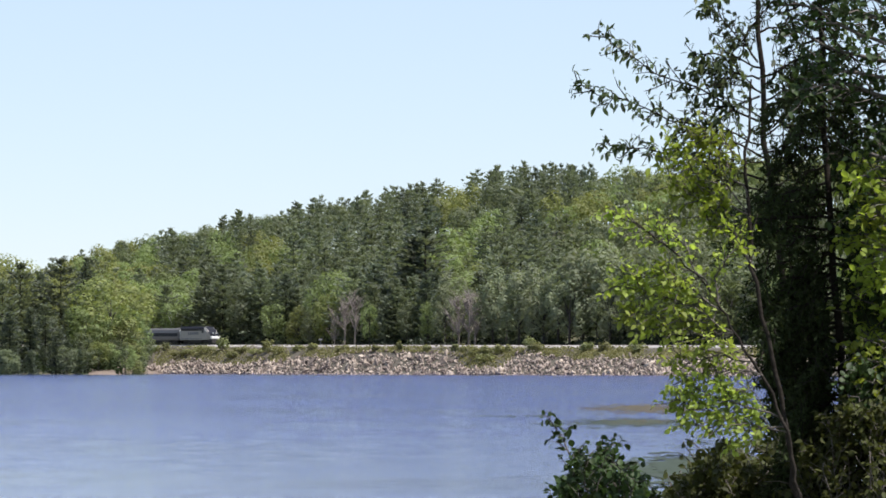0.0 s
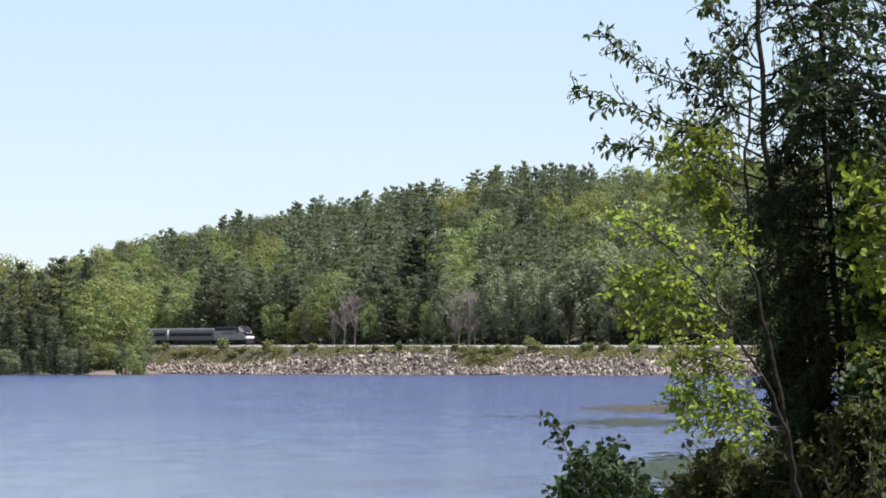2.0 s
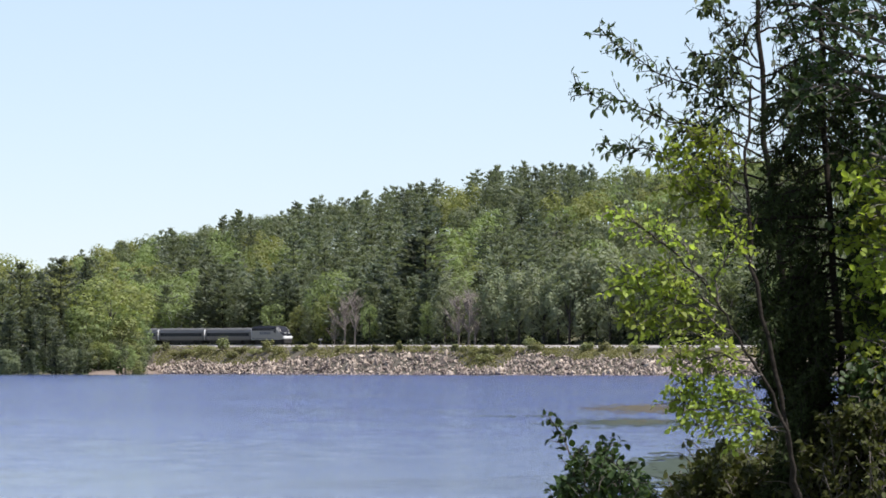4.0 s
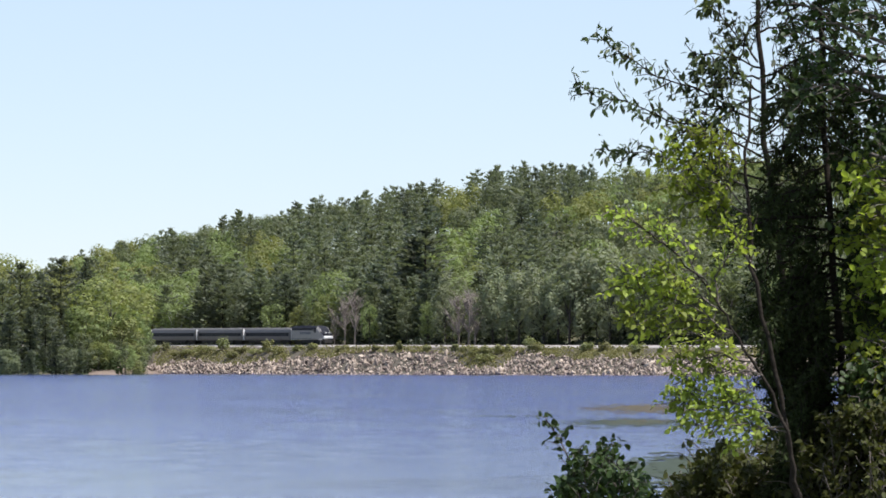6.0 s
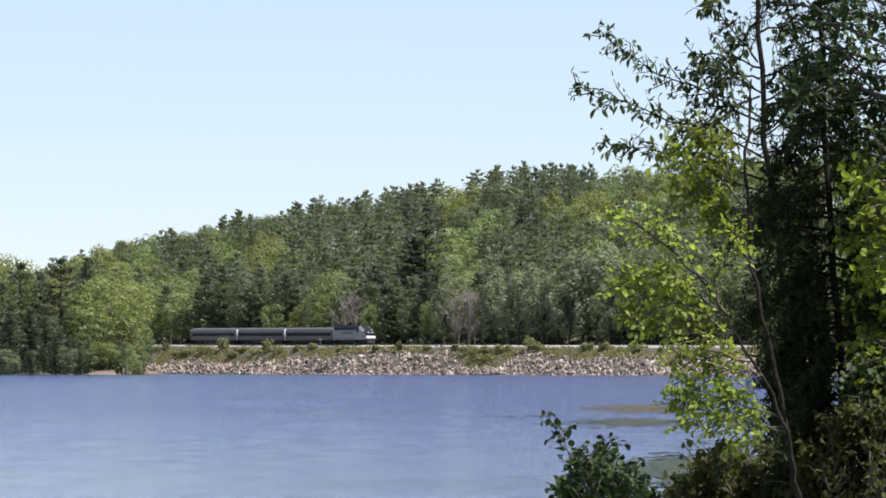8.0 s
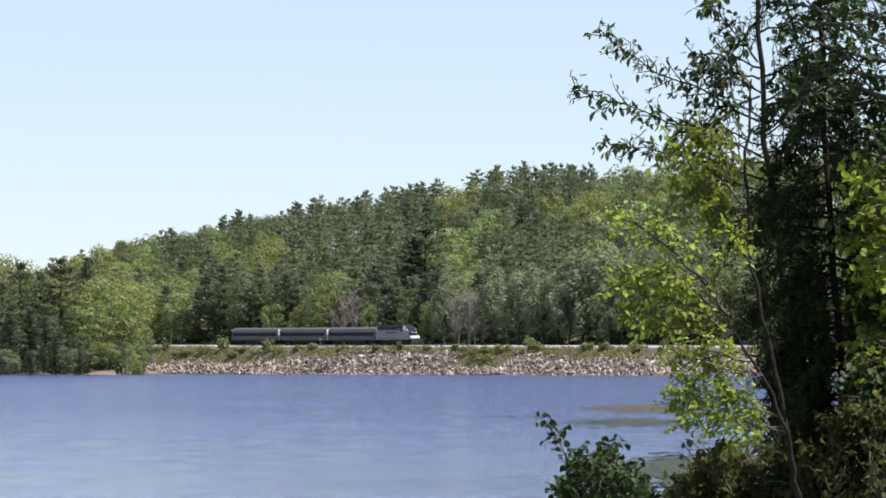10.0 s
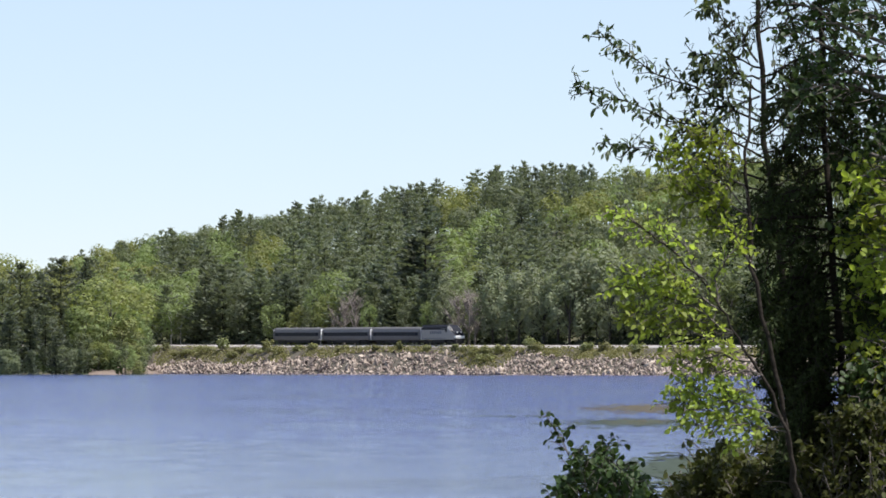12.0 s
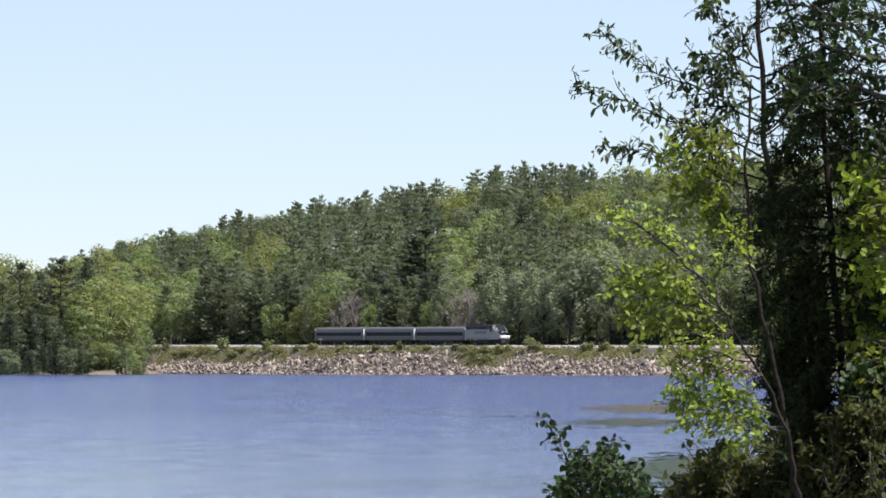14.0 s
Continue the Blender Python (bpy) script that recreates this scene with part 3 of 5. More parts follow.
def tree_kinds():
    """Pattern trees, one metre tall: name, crown material, bark, label, coarse and fine shapes."""
    rng = np.random.default_rng(21)
    spec = [("pine", "pine_tree", M_PINE, M_BARK_DARK, "dark green white pine with level tiers of branches", "conifer", 0.33, 0.10),
            ("spruce", "pine_tree", M_PINE_BLUE, M_BARK_DARK, "dense blue-green conifer at the foot of the hill", "conifer", 0.28, 0.06),
            ("oak", "broadleaf_tree", M_YELLOW, M_BARK_FAR, "broad tree in yellow-green spring leaf", "broad", 0.40, 0.20),
            ("maple", "broadleaf_tree", M_GREEN, M_BARK_FAR, "full-crowned tree in fresh green leaf", "broad", 0.36, 0.30),
            ("beech", "broadleaf_tree", M_MID, M_BARK_FAR, "mid-green broad-leaved tree on the wood's edge", "broad", 0.34, 0.28),
            ("poplar", "poplar_tree", M_POPLAR, M_BARK_FAR, "pale grey-green poplar with feathery upright crown", "broad", 0.30, 0.30),
            ("birch", "birch_tree", M_GREEN, M_BIRCH, "slender birch with a white trunk and light green leaves", "broad", 0.24, 0.40)]
    for key, name, leaf, bark, label, form, wide, low in spec:
        fine, coarse = [], []
        for k in range(3):
            w = wide * rng.uniform(0.9, 1.12)
            if form == "conifer":
                fine.append(conifer(rng, 2100, 0.0230, w, low + rng.uniform(0, 0.06), (15 if key == "pine" else 19) + k, 0.30))
                coarse.append(conifer(rng, 640, 0.0330, w * 1.05, low + 0.26, 11, 0.30))
            elif key == "poplar":
                fine.append(broadleaf(rng, 2400, 0.0140, w, low, 26, 2.2, (0.045, 0.085), 0.16))
                coarse.append(broadleaf(rng, 900, 0.019, w, low + 0.25, 14, 1.8, (0.05, 0.09), 0.4))
            else:
                fine.append(broadleaf(rng, 2200, 0.0168, w, low, 22 + 2 * k, loose=0.17))
                coarse.append(broadleaf(rng, 700, 0.0235, w, low + 0.28, 13, 0.85, (0.10, 0.17), 0.15))
        KINDS[key] = (name, leaf, bark, label, fine, coarse)


PATTERNS = {}


def plant(key, k, x, y, tall, spin, wide=1.0, group="trees along the railway", sink=0.0):
    """A tree as a thing of its own; the copies share their meshes."""
    name, leaf, bark, label, fine, coarse = KINDS[key]
    m = pose(x, y, ground_z(x, y) - sink, 0, 0, spin) @ Matrix.Diagonal((tall * wide, tall * wide, tall, 1))
    if (key, k) not in PATTERNS:
        t = thing(name, (0, 0, 0), label, "tree", group)
        mesh_part("crown", tri_mesh("crown", *fine[k][0]), leaf, t)
        mesh_part("trunk", tri_mesh("trunk", *fine[k][1]), bark, t)
        t.matrix_basis = m
        PATTERNS[(key, k)] = t
        return t
    src = PATTERNS[(key, k)]
    t = new(name)
    for q in ("label", "category", "group"):
        t[q] = src[q]
    t.matrix_basis = m
    for ch in src.children:
        c = ch.copy()
        scene.collection.objects.link(c)
        c.parent = t
    return t


# bearing, setback behind the line, height, kind, width: the trees that stand out along the foot of the hill
EDGE = [
    (-0.0536, 10, 12, "birch", 0.9), (-0.0518, 12, 10, "birch", 0.9), (-0.0545, 22, 17, "pine", 1.0), (-0.047, 22, 19, "pine", 1.1), (-0.0435, 26, 21, "pine", 1.0),
    (-0.0395, 20, 17, "beech", 1.0), (-0.036, 26, 20, "pine", 1.1), (-0.0335, 16, 12, "maple", 0.9)]
EDGE += [
    (-0.031, 24, 19, "spruce", 1.0), (-0.0285, 18, 11, "oak", 0.9),
    (-0.0262, 16, 10, "beech", 0.8), (-0.0225, 30, 20, "maple", 0.8), (-0.0175, 30, 21, "pine", 1.1), (-0.0145, 16, 11, "maple", 0.6), (-0.0165, 26, 15, "spruce", 1.1), (-0.0135, 36, 21, "spruce", 1.0),
    (-0.0108, 18, 12, "spruce", 1.1), (-0.0062, 48, 27, "spruce", 1.1), (-0.0035, 52, 28, "pine", 1.3), (-0.0030, 14, 11, "maple", 0.6), (-0.0072, 20, 11, "beech", 0.7), (-0.0090, 22, 14, "pine", 1.1),
    (0.0005, 16, 14, "poplar", 1.0)]
EDGE += [
    (0.0020, 22, 17, "poplar", 1.0), (0.0065, 18, 13, "poplar", 1.0), (0.0098, 14, 15, "poplar", 1.2), (0.0125, 18, 17.5, "poplar", 1.2),
    (0.0150, 14, 15, "poplar", 1.3), (0.0176, 18, 18, "poplar", 1.2), (0.0200, 14, 15, "poplar", 1.3), (0.0228, 18, 18, "poplar", 1.2), (0.0250, 14, 16, "poplar", 1.3),
    (0.0275, 24, 21, "poplar", 1.2), (0.0305, 28, 23, "poplar", 1.2), (0.0330, 16, 15, "poplar", 1.2), (0.0360, 24, 19, "spruce", 1.1)]
EDGE += [
    (0.0395, 18, 15, "beech", 1.1),
    (0.0430, 22, 18, "pine", 1.0), (0.0470, 18, 16, "maple", 1.0), (0.0520, 20, 17, "beech", 1.1), (0.0570, 18, 16, "maple", 1.0), (0.0630, 22, 18, "pine", 1.0),
    (0.0690, 18, 16, "maple", 1.0), (0.0760, 22, 18, "beech", 1.0), (0.0830, 20, 17, "maple", 1.0), (0.0900, 20, 17, "beech", 1.0)]


def build_edge_trees():
    rng = np.random.default_rng(33)
    for a, w, tall, key, wide in EDGE:
        y = bed_y(a) + w
        plant(key, int(rng.integers(3)), a * y, y, tall, rng.uniform(0, 360), wide * 1.05)
    # the wooded point before the line: bearing, distance, height, kind, width
    point = [(-0.0655, 1150, 20.5, "oak", 1.35), (-0.0632, 1146, 11.0, "oak", 1.3), (-0.0678, 1144, 11.0, "oak", 1.3), (-0.0705, 1142, 14.0, "maple", 1.3),
             (-0.0618, 1165, 14.5, "maple", 1.0), (-0.0690, 1190, 22.0, "maple", 0.9), (-0.0755, 1165, 25.0, "pine", 1.1), (-0.0795, 1172, 22.5, "spruce", 1.0),
             (-0.0835, 1160, 24.0, "pine", 1.2), (-0.0870, 1150, 21.0, "pine", 1.0), (-0.0760, 1135, 9.0, "spruce", 1.2), (-0.0785, 1132, 15.0, "pine", 1.1),
             (-0.0855, 1135, 14.0, "spruce", 1.2), (-0.0815, 1138, 14.0, "spruce", 1.2), (-0.0730, 1150, 16.0, "spruce", 1.1), (-0.0602, 1158, 8.0, "maple", 1.0)]
    point += [(-0.0668, 1152, 9.5, "maple", 1.2), (-0.0640, 1156, 9.5, "beech", 1.2), (-0.0880, 1170, 25.0, "oak", 0.9), (-0.0910, 1140, 22.0, "pine", 1.0),
             (-0.0950, 1150, 24.0, "spruce", 1.0), (-0.0840, 1230, 27.5, "oak", 0.8), (-0.0900, 1240, 29.0, "oak", 0.8), (-0.0700, 1225, 26.0, "pine", 0.9),
             (-0.0708, 1210, 24.0, "spruce", 0.9), (-0.0790, 1124, 6.0, "spruce", 1.3), (-0.0740, 1128, 6.5, "spruce", 1.3), (-0.0715, 1130, 8.0, "beech", 1.2),
             (-0.0590, 1200, 8.5, "maple", 1.1), (-0.0598, 1178, 10.0, "beech", 1.1), (-0.0845, 1122, 6.5, "spruce", 1.3), (-0.0880, 1122, 7.0, "spruce", 1.3)]
    point += [(-0.0700, 1096, 5.5, "beech", 1.3), (-0.0680, 1098, 6.5, "oak", 1.3), (-0.0662, 1100, 6.0, "maple", 1.4), (-0.0644, 1104, 7.0, "beech", 1.3), (-0.0628, 1110, 7.0, "maple", 1.2),
              (-0.0612, 1118, 6.5, "oak", 1.2), (-0.0600, 1130, 6.5, "beech", 1.2), (-0.0718, 1094, 6.0, "spruce", 1.3), (-0.0742, 1092, 7.0, "beech", 1.3), (-0.0765, 1094, 9.0, "spruce", 1.3),
              (-0.0815, 1092, 7.0, "spruce", 1.4), (-0.0862, 1092, 8.0, "beech", 1.4)]
    for a, y, tall, key, wide in point:
        plant(key, int(rng.integers(3)), a * y, y, tall, rng.uniform(0, 360), wide, "trees on the wooded point", 0.2)
    # leafless trees at the wood's edge
    for a, w, tall in [(-0.0195, 10, 13), (-0.0175, 10, 14), (0.0062, 10, 13), (-0.0215, 14, 10), (0.0030, 9, 13), (0.0050, 9, 14)]:
        y = bed_y(a) + w
        t = thing("bare_tree", (a * y, y, ground_z(a * y, y)), "leafless grey-brown tree with many fine twigs", "tree", "bare trees at the wood's edge")
        t.scale = (tall, tall, tall)
        v, f = bare_tree(rng)
        mesh_part("wood", tri_mesh("wood", v, f), M_TWIG, t)


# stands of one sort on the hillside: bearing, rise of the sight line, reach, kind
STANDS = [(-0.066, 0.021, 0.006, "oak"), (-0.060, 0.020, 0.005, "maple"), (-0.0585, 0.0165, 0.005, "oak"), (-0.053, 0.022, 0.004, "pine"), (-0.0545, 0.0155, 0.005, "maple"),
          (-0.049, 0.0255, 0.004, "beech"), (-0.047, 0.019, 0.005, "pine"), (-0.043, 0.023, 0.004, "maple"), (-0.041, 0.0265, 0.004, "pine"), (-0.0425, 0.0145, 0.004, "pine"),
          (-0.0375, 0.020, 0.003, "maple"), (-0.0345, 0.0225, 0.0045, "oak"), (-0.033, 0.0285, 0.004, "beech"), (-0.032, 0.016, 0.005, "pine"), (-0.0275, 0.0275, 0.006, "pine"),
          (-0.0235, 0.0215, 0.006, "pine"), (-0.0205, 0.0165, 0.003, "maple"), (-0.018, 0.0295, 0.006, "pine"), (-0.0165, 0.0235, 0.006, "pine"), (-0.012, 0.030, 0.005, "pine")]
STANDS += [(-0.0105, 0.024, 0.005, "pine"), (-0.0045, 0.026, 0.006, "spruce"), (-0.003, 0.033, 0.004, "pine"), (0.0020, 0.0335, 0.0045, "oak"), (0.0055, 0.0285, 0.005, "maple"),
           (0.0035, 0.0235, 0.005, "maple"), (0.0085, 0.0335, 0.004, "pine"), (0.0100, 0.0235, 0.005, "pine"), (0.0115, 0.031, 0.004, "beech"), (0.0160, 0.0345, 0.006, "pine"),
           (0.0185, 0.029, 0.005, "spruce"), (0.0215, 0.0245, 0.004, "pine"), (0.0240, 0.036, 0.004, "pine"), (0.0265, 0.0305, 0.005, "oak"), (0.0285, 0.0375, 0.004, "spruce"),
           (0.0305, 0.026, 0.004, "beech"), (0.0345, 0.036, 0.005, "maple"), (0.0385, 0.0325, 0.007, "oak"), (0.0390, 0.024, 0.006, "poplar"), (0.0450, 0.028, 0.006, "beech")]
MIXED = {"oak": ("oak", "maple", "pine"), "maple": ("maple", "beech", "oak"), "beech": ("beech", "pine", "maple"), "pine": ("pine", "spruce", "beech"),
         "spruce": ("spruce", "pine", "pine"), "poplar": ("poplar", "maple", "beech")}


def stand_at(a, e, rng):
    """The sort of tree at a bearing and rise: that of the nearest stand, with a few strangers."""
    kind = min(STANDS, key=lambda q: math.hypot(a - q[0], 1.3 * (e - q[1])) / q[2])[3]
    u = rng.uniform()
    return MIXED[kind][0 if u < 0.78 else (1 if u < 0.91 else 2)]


def build_hill_woods():
    """Woods on the hill: the front rows tree by tree, those behind as one wood of each sort."""
    rng = np.random.default_rng(55)
    far = {}
    count = 0
    w = 26.0
    row = 0
    while w < 352:
        a = -0.101 + rng.uniform(0, 0.004)
        while a < 0.100:
            ww = w + rng.uniform(-4, 4)
            y = bed_y(a) + ww
            x = a * y
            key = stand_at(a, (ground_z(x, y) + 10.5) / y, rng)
            tall = rng.uniform(14.5, 18.5) if key in ("pine", "spruce") else rng.uniform(12, 16.5)
            if rng.uniform() < 0.06:
                tall *= 1.12
            if ww > 290:
                tall = min(tall, 17.5)
            k = int(rng.integers(3))
            wide = rng.uniform(0.85, 1.15) * (0.85 if ww > 200 else 1.0)
            if row < 6 and count < 215:
                plant(key, k, x, y, tall, rng.uniform(0, 360), wide, "trees on the hill")
                count += 1
            else:
                name, leaf, bark, label, fine, coarse = KINDS[key]
                sp = rng.uniform(0, 6.28)
                shade = int(rng.integers(5))
                cs, sn = math.cos(sp), math.sin(sp)
                rot = np.array(((cs, -sn, 0), (sn, cs, 0), (0, 0, 1))) * np.array((tall * wide, tall * wide, tall))
                at = np.array((x, y, ground_z(x, y)))
                for q, (v, f) in enumerate((coarse[k][0], (coarse[k][1][0][:18], coarse[k][1][1][:24]))):
                    far.setdefault((key, q, shade), []).append((v @ rot.T * 1.0 + at, f))
            a += rng.uniform(4.8, 8.2) / y
        w += 10.0 if w < 90 else 14.5
        row += 1
    for q, (vf) in far.items():
        key, what, shade = q
        name, leaf, bark, label, fine, coarse = KINDS[key]
        v, f = joined(vf)
        nm = ("far_%s_crowns" if what == 0 else "far_%s_trunks") % key
        ob = mesh_part(nm, tri_mesh(nm, v, f), leaf if what == 0 else bark)
        tagged(ob, ("distant wooded hillside, crowns: " if what == 0 else "distant wooded hillside, trunks: ") + label.split(" with ")[0], "woods", kind="stuff")


def build_undergrowth():
    """Low growth at the foot of the wood and on the point's shore, with shade put into its colour."""
    rng = np.random.default_rng(77)
    c = []
    # dense dark tufts added where the wood's foot lies in shade
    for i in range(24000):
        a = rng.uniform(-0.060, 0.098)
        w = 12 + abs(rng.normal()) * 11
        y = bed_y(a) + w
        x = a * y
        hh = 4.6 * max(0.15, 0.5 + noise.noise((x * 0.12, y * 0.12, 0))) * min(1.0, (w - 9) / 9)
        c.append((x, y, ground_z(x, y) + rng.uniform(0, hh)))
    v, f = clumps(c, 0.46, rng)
    tagged(mesh_part("undergrowth", tri_mesh("undergrowth", v, f), M_UNDERWOOD_SHADE), "undergrowth along the foot of the woods, its dark green standing in for shade", "undergrowth", kind="stuff")
    c = []
    for i in range(6000):
        a = rng.uniform(-0.100, -0.0605)
        y = bed_y(a) - 201 + (rng.uniform(4, 30) if a < -0.0695 else rng.uniform(16, 36))
        z = ground_z(a * y, y)
        if z < 0.0:
            continue
        c.append((a * y, y, z + rng.uniform(0, 1) * max(0.3, 2.0 + 3.5 * noise.noise((a * 900, 3.0, y * 0.03)))))
    # scrub borrows the hemlock's dark colour to paint the shore's shade
    v, f = clumps(c, 0.36, rng)
    tagged(mesh_part("shore_scrub", tri_mesh("shore_scrub", v, f), M_HEMLOCK_SCRUB_SHADE), "scrub along the shore of the wooded point, shade put into its dark colour", "scrub", kind="stuff")


# ---------------------------------------------------------------- the train
def car_section(half, low, high, lean=0.0):
    """Rounded tube section of a coach: points from the lower edge over the roof and back."""
    pts = [(-half * 0.93, low), (-half, low + 0.5), (-half * 1.005, (low + high) * 0.5), (-half * 0.97, high - 0.95), (-half * 0.86, high - 0.42),
           (-half * 0.60, high - 0.12), (-half * 0.25, high - 0.01)]
    return pts + [(-x, z) for x, z in reversed(pts)]


def bogie(parent, y, wheel_r=0.46):
    b = boxed("bogie", -1.15, 1.15, y - 1.75, y + 1.75, 0.42, 0.80, M_UNDER, parent, 0.06, "grimy black wheel truck")
    for dy in (-1.27, 1.27):
        for sx in (-0.74, 0.74):
            bm = bmesh.new()
            cylinder(bm, wheel_r, 0.13, Matrix.Translation((sx, y + dy, wheel_r)) @ Matrix.Rotation(math.pi / 2, 4, "Y"), 18)
            cylinder(bm, wheel_r * 1.06, 0.03, Matrix.Translation((sx * 0.92, y + dy, wheel_r)) @ Matrix.Rotation(math.pi / 2, 4, "Y"), 18)
            part("wheel", bm, M_UNDER, b)
    return b


def build_coach(label):
    """Stainless steel coach, 25.4 m long; its front is towards -y."""
    car = thing("passenger_coach", (0, 0, 0), label, "railway coach", "coaches of the train")
    hl = 12.65
    secs = [[(x * 0.985, y, z) for x, z in car_section(1.54, 1.02, 3.86)] for y in (-hl,)]
    secs += [[(x, y, z) for x, z in car_section(1.54, 0.98, 3.88)] for y in (-hl + 0.15, hl - 0.15)]
    secs += [[(x * 0.985, hl, z) for x, z in car_section(1.54, 1.02, 3.86)]]
    part("body", loft(secs), M_SILVER, car, "ribbed stainless steel shell")
    roof = []
    for y in (-hl + 0.1, hl - 0.1):
        p = [(-1.36, 3.42), (-1.14, 3.66), (-0.94, 3.79), (-0.4, 3.90), (0.4, 3.90), (0.94, 3.79), (1.14, 3.66), (1.36, 3.42), (0.9, 3.40), (-0.9, 3.40)]
        roof.append([(x * 1.012, y, z + 0.008) for x, z in p])
    part("roof", loft(roof), M_SILVER_ROOF, car, "dull grey roof")
    for sx in (-1, 1):
        boxed("window_band", *sorted((sx * 1.50, sx * 1.575)), -hl + 1.0, hl - 1.0, 1.95, 2.74, M_DARK_PAINT, car, 0.01, "dark band along the windows")
        for i in range(12):
            y = -hl + 2.4 + i * 1.72
            boxed("window", *sorted((sx * 1.56, sx * 1.585)), y, y + 1.25, 2.08, 2.58, M_GLASS_DARK, car, 0.008)
        for i in range(3):
            z = 1.28 + 0.22 * i
            boxed("side_rib", *sorted((sx * 1.49, sx * 1.562)), -hl + 0.4, hl - 0.4, z, z + 0.05, M_SILVER, car)
        for y in (-hl + 0.7, hl - 0.7):
            boxed("door", *sorted((sx * 1.45, sx * 1.58)), y - 0.42, y + 0.42, 1.10, 3.05, M_SILVER_ROOF, car, 0.02, "grey steel side door")
    for sy in (-1, 1):
        bm = bmesh.new()
        box(bm, -1.46, 1.46, *sorted((sy * (hl + 0.0), sy * (hl + 0.05))), 1.05, 3.55, 0.02)
        part("end_wall", bm, M_WHITE_PAINT, car, "pale end wall")
        bm = bmesh.new()
        box(bm, -0.62, 0.62, *sorted((sy * (hl + 0.05), sy * (hl + 0.34))), 1.05, 3.25, 0.03)
        part("gangway", bm, M_RUBBER, car, "black rubber gangway bellows")
        boxed("coupler", -0.13, 0.13, *sorted((sy * hl, sy * (hl + 0.45))), 0.72, 0.98, M_UNDER, car, 0.03)
        bogie(car, sy * 9.1)
    boxed("underframe", -1.25, 1.25, -6.6, 6.6, 0.38, 1.02, M_UNDER, car, 0.05, "dark equipment boxes under the floor")
    for i in range(4):
        boxed("roof_vent", -0.4, 0.4, -8.6 + i * 5.6, -7.5 + i * 5.6, 3.88, 3.99, M_SILVER_ROOF, car, 0.03)
    return car


